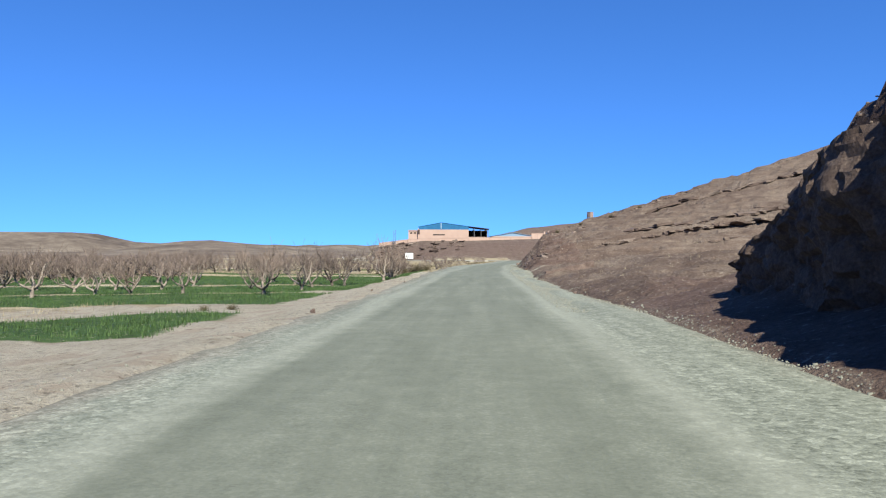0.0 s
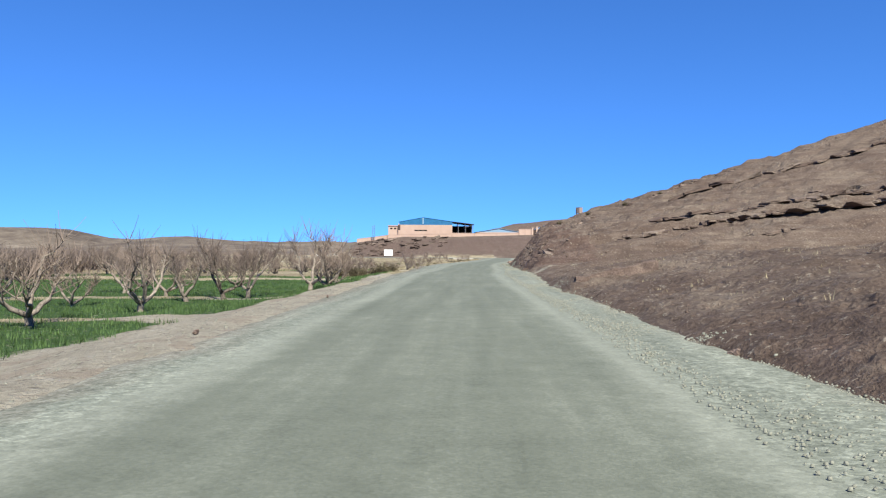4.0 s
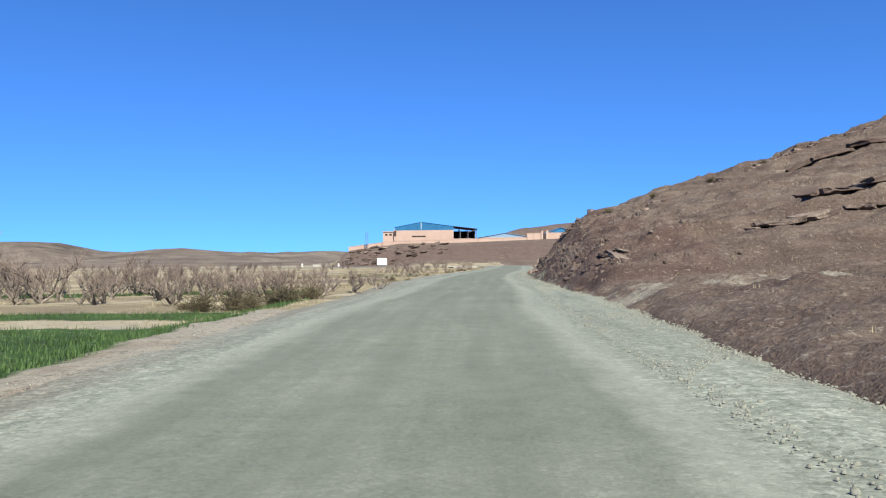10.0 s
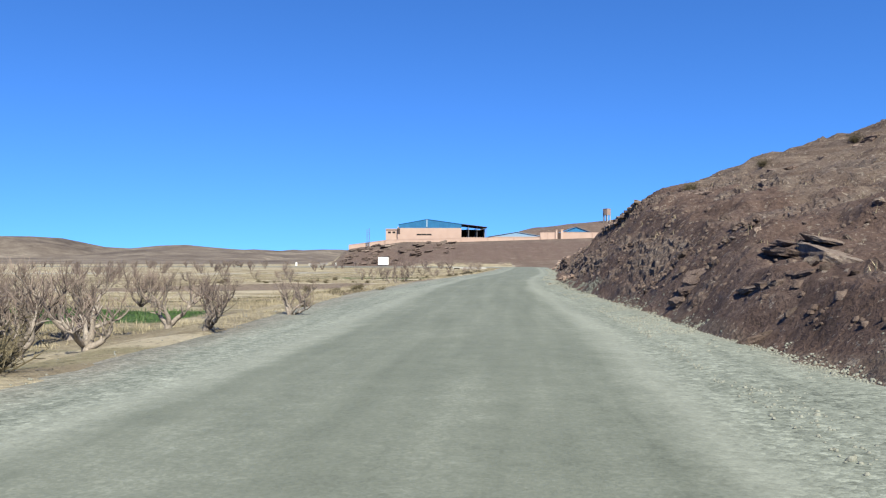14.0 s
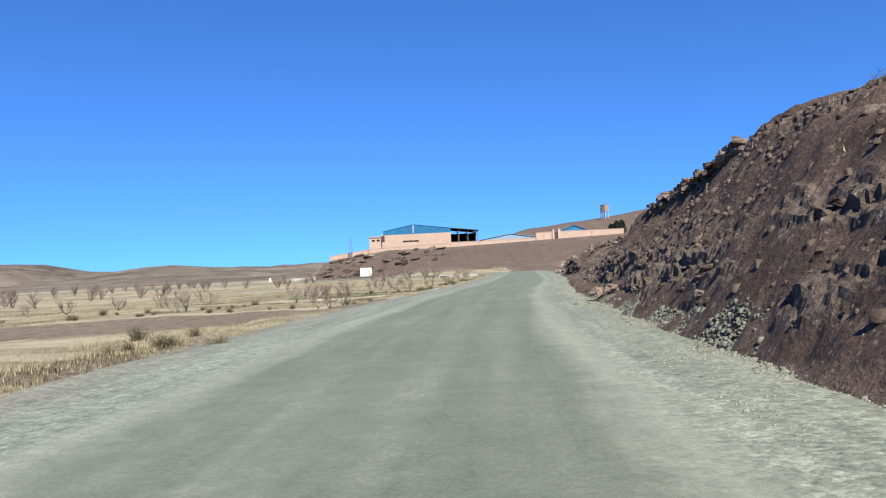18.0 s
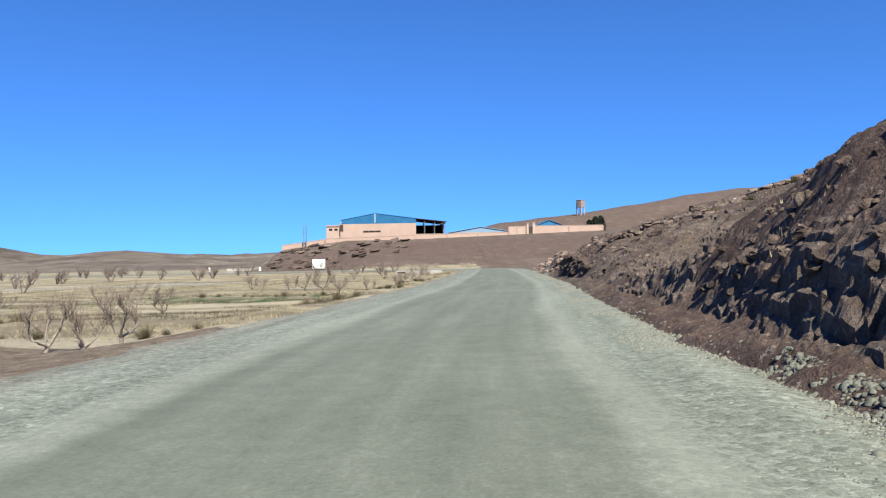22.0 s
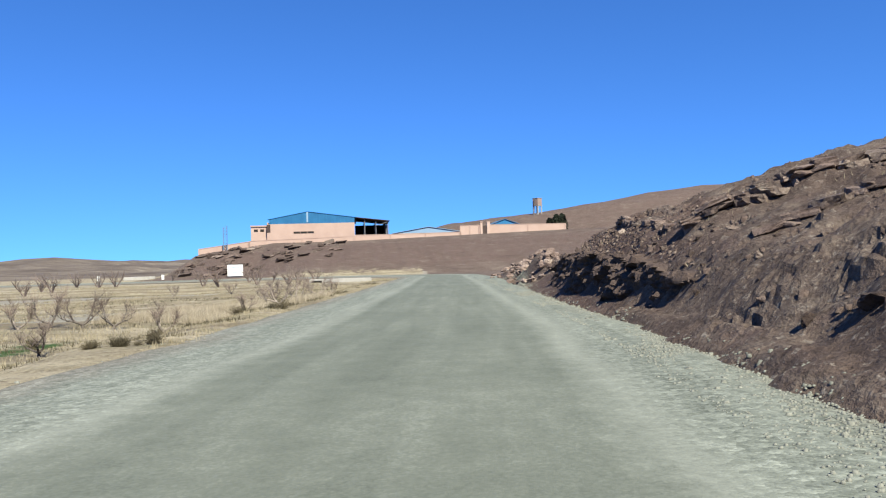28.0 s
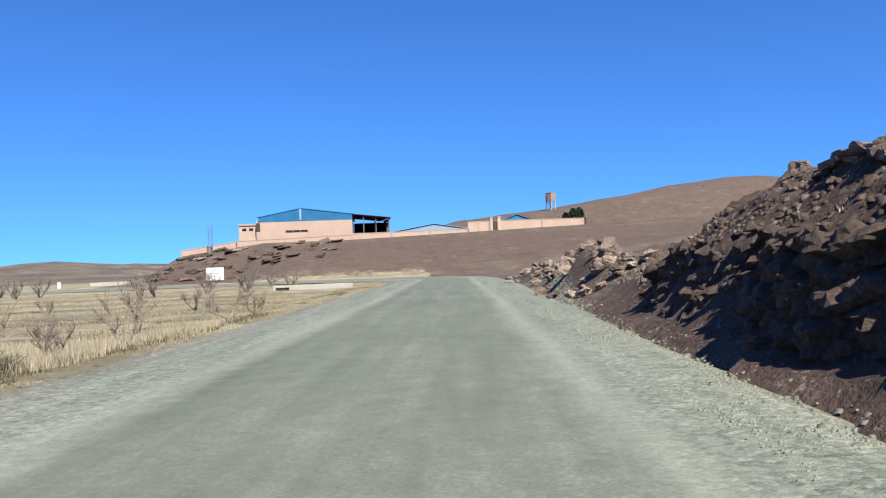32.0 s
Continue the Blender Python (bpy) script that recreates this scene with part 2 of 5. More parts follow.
MAT_STRAW = plain("straw", (0.25, 0.21, 0.135), (0.62, 0.54, 0.37), 0.7, 0.85)
MAT_PALE_STRAW = plain("pale_straw", (0.36, 0.30, 0.21), (0.66, 0.58, 0.44), 0.7, 0.85)
MAT_SHRUB = plain("shrub", (0.07, 0.06, 0.035), (0.22, 0.18, 0.11), 1.5, 0.9)
MAT_PINK = plain("pink_plaster", (0.52, 0.368, 0.30), (0.64, 0.475, 0.395), 0.35, 0.9, grain=4.0, bump=0.01)
MAT_PINK_DIM = plain("rose_plaster", (0.45, 0.31, 0.255), (0.56, 0.41, 0.34), 0.4, 0.9, grain=4.0, bump=0.01)
MAT_BLUE = plain("blue_sheet", (0.012, 0.13, 0.30), (0.03, 0.21, 0.43), 0.4, 0.45, 0.0, spec=0.4)
MAT_PALE_BLUE = plain("weathered_blue_sheet", (0.22, 0.36, 0.52), (0.34, 0.48, 0.62), 0.5, 0.5, spec=0.4)
MAT_WHITE = plain("white_paint", (0.70, 0.70, 0.66), (0.84, 0.84, 0.80), 1.0, 0.6, tone=0.85)
MAT_STEEL = plain("grey_steel", (0.16, 0.16, 0.17), (0.30, 0.30, 0.31), 2.0, 0.55, 0.6)
# near-black for windows; also paints the shade under the canopy and in the culvert
MAT_DARK = plain("painted_interior_dark", (0.015, 0.014, 0.013), (0.035, 0.032, 0.03), 1.0, 0.9)
MAT_CONCRETE = plain("concrete", (0.36, 0.34, 0.30), (0.56, 0.54, 0.49), 1.0, 0.9, bump=0.01)
MAT_RUST = plain("brown_metal", (0.05, 0.035, 0.03), (0.12, 0.08, 0.07), 2.0, 0.7)
MAT_CONIFER = plain("dark_needles", (0.012, 0.018, 0.012), (0.035, 0.045, 0.025), 2.0, 0.9)


# ---- mesh helpers ----
def mesh(name, verts, faces, material, smooth=False):
    me = bpy.data.meshes.new(name)
    me.from_pydata([tuple(v) for v in verts], [], [tuple(f) for f in faces])
    me.materials.append(material)
    if smooth:
        me.polygons.foreach_set("use_smooth", [True] * len(me.polygons))
    me.update()
    return me


def part(name, data, material, parent, label=""):
    """Links a bmesh, or a mesh, as one mesh object under a thing."""
    if isinstance(data, bmesh.types.BMesh):
        me = bpy.data.meshes.new(name)
        data.to_mesh(me)
        data.free()
        me.materials.append(material)
    else:
        me = data
    ob = new(name, me)
    ob.parent = parent
    if label:
        tagged(ob, label)
    return ob


def thing(name, label, category, m=None, group="", kind=""):
    ob = new(name)
    ob.empty_display_size = 0.2
    if m is not None:
        ob.matrix_basis = m
    return tagged(ob, label, category, group, kind)


def box(bm, x0, x1, y0, y1, z0, z1, bevel=0.0):
    r = bmesh.ops.create_cube(bm, size=1.0)
    bmesh.ops.transform(bm, verts=r["verts"], matrix=Matrix.Translation(((x0 + x1) / 2, (y0 + y1) / 2, (z0 + z1) / 2)) @ Matrix.Diagonal((x1 - x0, y1 - y0, z1 - z0, 1)))
    if bevel:
        edges = {e for v in r["verts"] for e in v.link_edges}
        bmesh.ops.bevel(bm, geom=list(edges), offset=bevel, segments=1, affect="EDGES")
    return bm


def slab(*a, bevel=0.02):
    return box(bmesh.new(), *a, bevel=bevel)


def prism(points, y0, y1):
    """A solid with the given outline in x and z, from y0 to y1."""
    bm = bmesh.new()
    a = [bm.verts.new((x, y0, z)) for x, z in points]
    b = [bm.verts.new((x, y1, z)) for x, z in points]
    bm.faces.new(a)
    bm.faces.new(b[::-1])
    for i in range(len(points)):
        j = (i + 1) % len(points)
        bm.faces.new((a[j], a[i], b[i], b[j]))
    bmesh.ops.recalc_face_normals(bm, faces=bm.faces)
    return bm


# ---- the lie of the land ----
def hashed(i, j, seed):
    n = (i * 374761393 + j * 668265263 + seed * 144665) & 0x7FFFFFFF
    n = ((n ^ (n >> 13)) * 1274126177) & 0x7FFFFFFF
    return ((n ^ (n >> 16)) & 0xFFFF) / 65535.0


def value_noise(x, y, seed=0):
    x, y = np.asarray(x, float), np.asarray(y, float)
    i, j = np.floor(x).astype(np.int64), np.floor(y).astype(np.int64)
    u, v = x - i, y - j
    u, v = u * u * (3 - 2 * u), v * v * (3 - 2 * v)
    a, b, c, d = hashed(i, j, seed), hashed(i + 1, j, seed), hashed(i, j + 1, seed), hashed(i + 1, j + 1, seed)
    return (a * (1 - u) + b * u) * (1 - v) + (c * (1 - u) + d * u) * v - 0.5


def fractal(x, y, scale, octaves=4, seed=0, gain=0.5):
    total, amp = 0.0, 1.0
    for k in range(octaves):
        total = total + amp * value_noise(x * scale + 17.3 * k, y * scale - 9.1 * k, seed + k)
        scale, amp = scale * 2.03, amp * gain
    return total


def worley(x, y, z, seed=0):
    """Broken blocks: a random value per nearest cell, and the distance to that cell's heart."""
    x, y, z = (np.asarray(c, float) for c in (x, y, z))
    i, j, k = (np.floor(c).astype(np.int64) for c in (x, y, z))
    best, value = np.full(x.shape, 9.0), np.zeros(x.shape)
    for di, dj, dk in itertools.product((-1, 0, 1), repeat=3):
        a, b, c = i + di, j + dj, k + dk
        d = (a + hashed(a, b + 57 * c, seed) - x) ** 2 + (b + hashed(a + 31 * c, b, seed + 1) - y) ** 2 + (c + hashed(a - 17 * c, b + 13 * c, seed + 2) - z) ** 2
        nearer = d < best
        best = np.where(nearer, d, best)
        value = np.where(nearer, hashed(a + 7 * c, b - 11 * c, seed + 3), value)
    return value, np.sqrt(best)


def step(a, b, x):
    t = np.clip((np.asarray(x, float) - a) / (b - a), 0, 1)
    return t * t * (3 - 2 * t)


def lane(y):
    """x of the car's lane; the road's centre lies a little to the left of it."""
    return np.interp(y, [-60, 0, 27, 47, 71, 83, 105, 123, 135, 153, 190, 235, 300], [-0.5, 0, 1.6, 2.8, 4.3, 5.7, 7.4, 9.4, 11.2, 14.3, 19.0, 24.3, 32])


def centre(y):
    return lane(y) + np.interp(y, [0, 40, 60, 75, 105, 150], [-0.5, -0.75, -0.95, -1.15, -1.3, -1.2])


def verge(y):
    """How far left of the lane the gravel ends and the soil begins."""
    return np.interp(y, [-60, 0, 36, 60, 75, 90, 103, 120, 133, 150, 200], [4.2, 4.1, 4.2, 4.8, 5.3, 6.2, 6.7, 6.4, 5.9, 6.0, 6.0])


def toe(y):
    """How far right of the lane the gravel ends and the banks begin."""
    return np.interp(y, [-60, 20, 30, 50, 60, 66, 76, 79, 84, 104, 120, 145, 160, 172, 178, 186, 196, 240],
                     [4.0, 4.2, 3.5, 3.3, 3.5, 4.0, 4.1, 3.6, 3.3, 3.0, 2.9, 3.0, 2.75, 2.9, 3.3, 4.0, 6.0, 9.0])


def talus(y):
    """The width of the low slope of loose soil at the foot of a bank."""
    return np.interp(y, [-60, 16, 22, 26, 78, 82, 100, 112, 118, 134, 150, 160, 168, 178, 184], [2.4, 2.4, 2.2, 0.3, 0.3, 0.2, 0.3, 0.9, 1.2, 1.2, 1.0, 1.0, 1.0, 1.0, 0.4])


def bank(y):
    """The steepness of the slope above the cut."""
    return np.interp(y, [-60, 17, 21, 26, 45, 55, 64, 78, 84, 98, 104, 122, 130, 142, 150, 158, 171, 176, 196, 230],
                     [0.7, 0.7, 0.6, 0.16, 0.06, 0.05, 0.08, 0.85, 0.78, 0.84, 1.0, 0.95, 0.6, 0.5, 0.75, 0.8, 0.7, 0.35, 0.4, 0.3])


def cut(y):
    """The height of the steep cut at the foot of the slope."""
    return np.interp(y, [-60, 15, 17.5, 19.5, 22, 46.6, 47.8, 51, 57, 78, 82, 96, 106, 114, 119, 130, 135, 138, 154, 158, 169, 172],
                     [4.4, 4.4, 3.4, 2.0, 0.1, 0.1, 0.42, 0.36, 0.05, 0.05, 0.1, 0.15, 0.25, 0.25, 0.6, 0.6, 0.25, 0.1, 0.2, 0.3, 0.3, 0.1])


def hill(x, y):
    """The natural slope behind the cut banks."""
    s = x - lane(y)
    low = 0.55 + 0.05 * np.clip(s - 5, 0, 60) + 0.012 * np.clip(s - 60, 0, 400)
    mound = 0.55 * step(24, 40, y) * (1 - step(50, 64, y))
    track = -0.2 * step(66, 71, y) * (1 - step(76, 79, y)) * (1 - step(10, 26, s))
    first = (4.3 + 0.33 * np.clip(s - 8, 0, 90)) * (1 - step(14.5, 21.0 + 0.25 * np.clip(s - 6, 0, 60), y))
    crest = 3.4 + 0.27 * np.clip(x - 13.5, -8, 75) + 0.05 * np.clip(x - 88, 0, 300)
    second = crest * (1 - 0.24 * step(108, 117, y)) * np.clip((y - 77.5) / 29.5, 0, 1) ** 0.72 * (1 - 0.9 * step(119 - 0.35 * np.clip(s - 8, 0, 30), 133 - 0.3 * np.clip(s - 8, 0, 30), y))
    edge = 147 + 0.04 * np.clip(x - 22, 0, 60)
    third = (1.62 + 0.305 * np.clip(x - 21, -5, 26)) * step(edge - 30, edge + 1, y) * (1 - 0.85 * step(edge + 6, edge + 34, y))
    fourth = (1.4 + 0.22 * np.clip(x - 20, -2, 16)) * step(152, 160, y) * (1 - 0.85 * step(168.5 + 0.5 * np.clip(s - 5, 0, 30), 177 + 0.5 * np.clip(s - 5, 0, 30), y))
    back = np.clip(0.07 * (x - 50), 0, 8) * step(220, 330, y)
    return low + mound + track + np.maximum.reduce([first, second, third, fourth]) + back


BED = 4.6        # metres between ledges, up the slope


def bed_shift(x):
    return 0.06 * (x - 15) + 2.2 * value_noise(np.asarray(x, float) * 0.07, np.zeros_like(np.asarray(x, float)), 61)


def bed_strength(x, y):
    """Ledges come and go along the slope."""
    return np.clip(0.55 + 2.2 * value_noise(x * 0.11, y * 0.19, 62), 0, 1)


def land(x, y):
    """The height of the ground."""
    x, y = np.asarray(x, float), np.asarray(y, float)
    s = x - lane(y)
    n1, n2 = fractal(x, y, 0.045, 4, 3), fractal(x, y, 0.45, 4, 9)
    # fields on the left
    field = -0.45 - 0.4 * step(10, 60, -s) + 0.5 * n1 + 0.10 * n2
    out = -s - verge(y) - 0.5 * n2 - 0.35 * fractal(x, y, 1.1, 3, 23)
    shoulder = -0.20 + 0.15 * step(-0.25, 0.3, out) - 0.33 * step(0.5, 3.5, out) + 0.12 * n2 * step(0.0, 1.0, out)
    away = step(1.8, 4.6, out)
    left = shoulder * (1 - away) + field * away
    # cut bank and hill on the right
    d = s - toe(y) - 0.45 * n2 - 0.3 * fractal(x, y, 1.1, 3, 21)
    up = np.clip(s - toe(y) - 0.35 * n2 - talus(y), 0, None) * step(-0.2, 0.4, d)
    face = np.clip(d, 0, None) * np.interp(y, [20, 26, 34, 66, 76], [0.28, 0.2, 0.12, 0.12, 0.28]) + np.minimum(up * 3.2, cut(y)) + np.clip(up - cut(y) / 3.2, 0, None) * bank(y) + 0.03
    face = face + step(0.2, 1.2, up) * (0.14 * fractal(x, y, 0.9, 4, 41, 0.6))
    h = hill(x, y)
    rough = step(0.0, 1.2, d)
    h = h + rough * (0.75 * n1 * step(6, 25, s) + 0.34 * n2 + 0.26 * fractal(x, y, 1.5, 3, 33))
    # bedding: thin ledges along the slope
    bed = (h + 0.25 * n1) / 0.9
    frac = bed - np.floor(bed)
    h = h + rough * 0.30 * (step(0.0, 0.25, frac) - frac) * step(1.2, 2.5, h)
    phase = (y - 79.6 - bed_shift(x)) / BED
    frac = phase - np.floor(phase)
    h = h + step(5.5, 8.0, s) * step(79.0, 80.5, y) * (1 - step(106, 109, y)) * np.interp(np.floor(phase), [0, 1, 2, 3, 4, 5], [0.3, 0.8, 0.3, 0.25, 0.35, 0.5]) * bed_strength(x, y) * (step(0.0, 0.10, frac) - frac)
    right = np.minimum(face, h)
    right = np.where(d > 0, right, -0.12)
    z = np.where(s < 0, left, right)
    z = np.where((s < 3.1) & (s > 0.6 - verge(y)), np.minimum(z, -0.17), z)
    berm = 1.15 * np.exp(-((s - 4.7 - 0.03 * (y - 180)) / 1.1) ** 2) * step(176, 184, y) * (1 - step(212, 226, y))
    z = np.where(s > 3.0, z + berm, z)
    # flat ground where the road swings left
    flat = step(205, 228, y) * (1 - step(276, 284, y)) * (1 - step(26, 60, s))
    z = z * (1 - flat) + flat * (-0.2 + 0.15 * n1)
    # the terrace that carries the workshop
    rise = 8.0 + 0.03 * np.clip(x - 10, 0, 80) - 0.15 * np.clip(-8 - x, 0, 40)
    nose = -36 + 14 * (1 - step(280, 335, y)) + 4 * n1
    foot = 281 + 22 * step(3, -12, x)
    ramp = np.clip((y - foot - 4 * n1) / (331 - foot), 0, 1) ** 0.85
    terrace = rise * ramp * step(nose, nose + 8, x)
    terrace = terrace + (0.5 * n2 + 0.8 * n1) * step(0.3, 2.0, terrace) * (1 - step(7.3, 7.9, terrace))
    far_y = step(276, 284, y)
    z = z * (1 - far_y) + far_y * np.maximum(np.where(x < 45, -0.3 - 0.5 * step(5, -10, x), z), terrace)
    # the hill that rises behind the compound
    back = (17 + 0.135 * np.clip(x - 50, -140, 112) - 0.10 * np.clip(x - 170, 0, 150)) * step(360, 440, y) * step(-60, 60, x)
    back = back + 1.6 * n1 * step(2, 8, back)
    z = np.where(back > 1.0, np.maximum(z, back * (1 - step(600, 900, y))), z)
    # far rolling hills and a flat-topped one
    r = np.hypot(x, y)
    ang = np.degrees(np.arctan2(x, y))
    hills = (13 + 9 * fractal(x, y, 0.0022, 4, 50) + 10 * fractal(ang, ang * 0, 0.12, 3, 77)) * step(520, 1050, r)
    crags = 5.0 * fractal(ang, r * 0.01, 0.9, 3, 81)
    hills = hills + np.where(hills > 4, crags, 0)
    flat_top = step(-22.6, -24.2, ang) * step(800, 930, r)
    hills = hills * (1 - flat_top) + (26 + 0.3 * crags) * flat_top
    z = z + np.where(x < 60, hills, 0.6 * hills * step(900, 1500, r))
    return z


def stretched(lo, hi, fine, far, growth):
    """Grid lines: even between lo and hi, wider and wider out to -far and far."""
    mid = list(np.arange(lo, hi + fine / 2, fine))
    a, stepw = [], fine
    x = mid[-1]
    while x < far:
        stepw *= growth
        x += stepw
        a.append(x)
    b, stepw = [], fine
    x = mid[0]
    while x > -far:
        stepw *= growth
        x -= stepw
        b.append(x)
    return np.array(b[::-1] + mid + a)


def green_patch(s, y):
    """Where young crops stand, as strips across the fields."""
    strips = ((17.5, 24.5, -60, -7.8), (31, 40.5, -70, -8.2), (42.3, 51.0, -60, -6.9), (52.5, 71, -60, -6.4), (74, 77.3, -40, -6.6), (89, 94, -34, -9.5), (152.5, 161.0, -26, -12))
    g = np.zeros(np.broadcast(s, y).shape)
    for y0, y1, s0, s1 in strips:
        t = np.minimum(np.minimum(y - y0, y1 - y), np.minimum(s - s0, s1 - s))
        g = np.maximum(g, np.clip(0.5 + t * 0.6, 0, 0.46 if y0 > 150 else 1))
    return g


def ground_masks(gx, gy):
    """What covers the ground, place by place."""
    s = gx - lane(gy)
    r = np.hypot(gx, gy)
    foot = toe(gy)
    strength = np.interp(gy, [10, 24, 38, 76, 78.5, 115, 133, 140, 154, 160, 172, 180], [1, 0.55, 0.0, 0.0, 1, 1, 0.8, 0.3, 0.4, 1, 1, 0.2])
    banks = step(foot - 0.4, foot + 0.6, s) * (1 - step(foot + 3.5, foot + 8, s)) * strength * (1 - step(200, 230, gy))
    below = 0.55 * step(282, 290, gy) * (1 - step(330, 336, gy)) * step(-30, -20, gx)
    side = step(5.2, 6.0, -s)
    turnoff = 0.48 * step(68.5, 70.5, gy) * (1 - step(74.5, 76.5, gy)) * step(3.0, 3.8, s) * (1 - step(9, 16, s))
    return {
        "green": green_patch(s, gy),
        "dry": np.where(s < -5, 1.0, 0.0) * np.maximum(step(68, 76, gy), step(26, 34, gy) * step(9, 13, -s)),
        "plough": (step(118.5, 120, gy) * (1 - step(127.5, 129, gy)) * step(-34, -28, s) + 0.6 * step(98, 101, gy) * (1 - step(106, 110, gy)) * step(-9.5, -7.5, s)) * side,
        "track": turnoff + 0.9 * np.exp(-((gx - 46 - 0.23 * (gy - 290)) / 1.7) ** 2) * step(298, 303, gy) * (1 - step(322, 330, gy)) + step(197, 199.5, gy) * (1 - step(205, 208, gy)) * step(14, 17, -s) + 0.75 * step(168, 170, gy) * (1 - step(176, 178, gy)) * step(7, 8.5, -s) * (1 - step(17, 24, -s)),
        "hill": step(np.minimum(foot, 3.5) - 0.55, np.minimum(foot, 3.5) + 0.15, s) * (1 - turnoff) + step(228, 234, gy) * step(-6, -2, s) + step(278, 286, gy) * step(-34, -24, gx),
        "dark": np.clip(banks, 0, 1) + below + 0.5 * step(350, 380, gy) * step(20, 50, gx),
        "far": step(380, 560, r) * step(-60, 0, -gx) + step(380, 460, gy) * (1 - step(10, 60, gx)),
    }


def cover(me, gx, gy):
    """Writes those masks on a mesh."""
    for name, values in ground_masks(gx, gy).items():
        at = me.attributes.new(name, "FLOAT", "POINT")
        at.data.foreach_set("value", np.clip(np.broadcast_to(values, gx.shape), 0, 1).astype(np.float32).ravel())


# fine sheets of broken ground on the right: y from, to, and distance from the foot of the bank, from, to
SHEETS = {"mound": (22.0, 78.0, -0.55, 12.0), "slope": (79.0, 109.0, 7.2, 50.0), "bank": (78.6, 131.4, -0.55, 7.6), "far bank": (130.8, 156.2, -0.55, 8.5), "brink": (155.2, 184.0, 2.3, 10.0)}


def sunk(gx, gy):
    """The coarse ground lies lower where a fine sheet covers it."""
    w = gx - lane(gy) - toe(gy)
    down = np.zeros(gx.shape)
    for y0, y1, w0, w1 in SHEETS.values():
        inner = np.minimum(np.minimum(gy - y0, y1 - gy), np.minimum(w - w0, w1 - w))
        down = np.maximum(down, 0.45 * step(0.6, 1.5, inner))
    return down


def build_ground():
    xs, ys, gz = GRID_X, GRID_Y, GRID_Z
    gx, gy = np.meshgrid(xs, ys)
    nx, ny = len(xs), len(ys)
    gz = gz - sunk(gx, gy)
    verts = np.stack([gx.ravel(), gy.ravel(), gz.ravel()], 1)
    i, j = np.meshgrid(np.arange(nx - 1), np.arange(ny - 1))
    a = (j * nx + i).ravel()
    faces = np.stack([a, a + 1, a + nx + 1, a + nx], 1)
    me = bpy.data.meshes.new("ground")
    me.vertices.add(len(verts))
    me.vertices.foreach_set("co", verts.ravel())
    me.loops.add(faces.size)
    me.loops.foreach_set("vertex_index", faces.ravel())
    me.polygons.add(len(faces))
    me.polygons.foreach_set("loop_start", np.arange(0, faces.size, 4))
    me.polygons.foreach_set("use_smooth", np.ones(len(faces), bool))
    me.update(calc_edges=True)
    cover(me, gx, gy)
    me.materials.append(MAT_GROUND)
    ob = new("ground", me)
    return tagged(ob, "stony brown soil with strips of green crops and dry grass", "ground", kind="structure")


def road_line():
    """Centre points of the road, with the swing to the left at the terrace."""
    pts = [(float(centre(y)), float(y)) for y in np.arange(-30, 226, 1.0)]
    x, y = pts[-1]
    heading = math.atan2(pts[-1][0] - pts[-2][0], 1.0)
    for k in range(150):
        turn = radians(2.35) if 4 < k < 42 else 0.0
        heading -= turn
        x += math.sin(heading)
        y += math.cos(heading)
        pts.append((x, y))
    return pts


def build_road():
    pts = road_line()
    prof = [-5.5, -4.9, -4.2, -3.6, -3.0, -2.4, -1.2, 0.0, 1.2, 2.4, 3.0, 3.6, 4.4, 5.2]
    verts, faces, uvs, rims = [], [], [], []
    n = len(prof)
    for k, (x, y) in enumerate(pts):
        x1, y1 = pts[min(k + 1, len(pts) - 1)]
        x0, y0 = pts[max(k - 1, 0)]
        d = Vector((x1 - x0, y1 - y0)).normalized()
        right = Vector((d.y, -d.x))
        edge = float(toe(y) + lane(y) - centre(y)) + 0.55 if y < 215 else 5.2
        edge_left = float(verge(y) - lane(y) + centre(y)) + 0.7 if y < 215 else 5.5
        for p in prof:
            q = p if p <= 3.0 else 3.0 + (p - 3.0) / 2.2 * (max(edge, 4.2) - 3.0)
            if p < -3.0:
                q = -3.0 + (p + 3.0) / 2.5 * (edge_left - 3.0)
            z = 0.0 if abs(q) <= 3.05 else (-0.09 * (abs(q) - 3.0) / max(edge_left - 3.0, 0.3) if q < 0 else -0.015)
            if q > 3.05:
                z += 0.05 * float(value_noise(q * 1.7, y * 0.9, 5)) + 0.03
            elif q < -3.05:
                z += 0.05 * float(value_noise(q * 1.7, y * 0.9, 6))
            else:
                z -= 0.012 * q * q / 9
            if p == prof[-1]:
                z -= 0.12
            if p == prof[0]:
                z -= 0.10
            verts.append((x + right.x * q, y + right.y * q, z))
            uvs.append((q, k * 1.0))
            rims.append(0.72 * q / max(edge, 4.2) if q > 0 else -q / (edge_left + 0.9))
    for k in range(len(pts) - 1):
        for i in range(n - 1):
            a = k * n + i
            faces.append((a, a + 1, a + n + 1, a + n))
    me = mesh("road", verts, faces, MAT_ROAD, True)
    layer = me.uv_layers.new(name="across")
    idx = np.empty(len(me.loops), np.int32)
    me.loops.foreach_get("vertex_index", idx)
    layer.data.foreach_set("uv", np.array(uvs, np.float32)[idx].ravel())
    rim = me.attributes.new("rim", "FLOAT", "POINT")
    rim.data.foreach_set("value", np.array(rims, np.float32))
    return tagged(new("road", me), "worn dusty grey-green asphalt road with pale gravel shoulders", "road", kind="structure")


GRID_X = stretched(-14, 36, 0.40, 4200, 1.11)
GRID_Y = stretched(-6, 196, 0.42, 4200, 1.10)
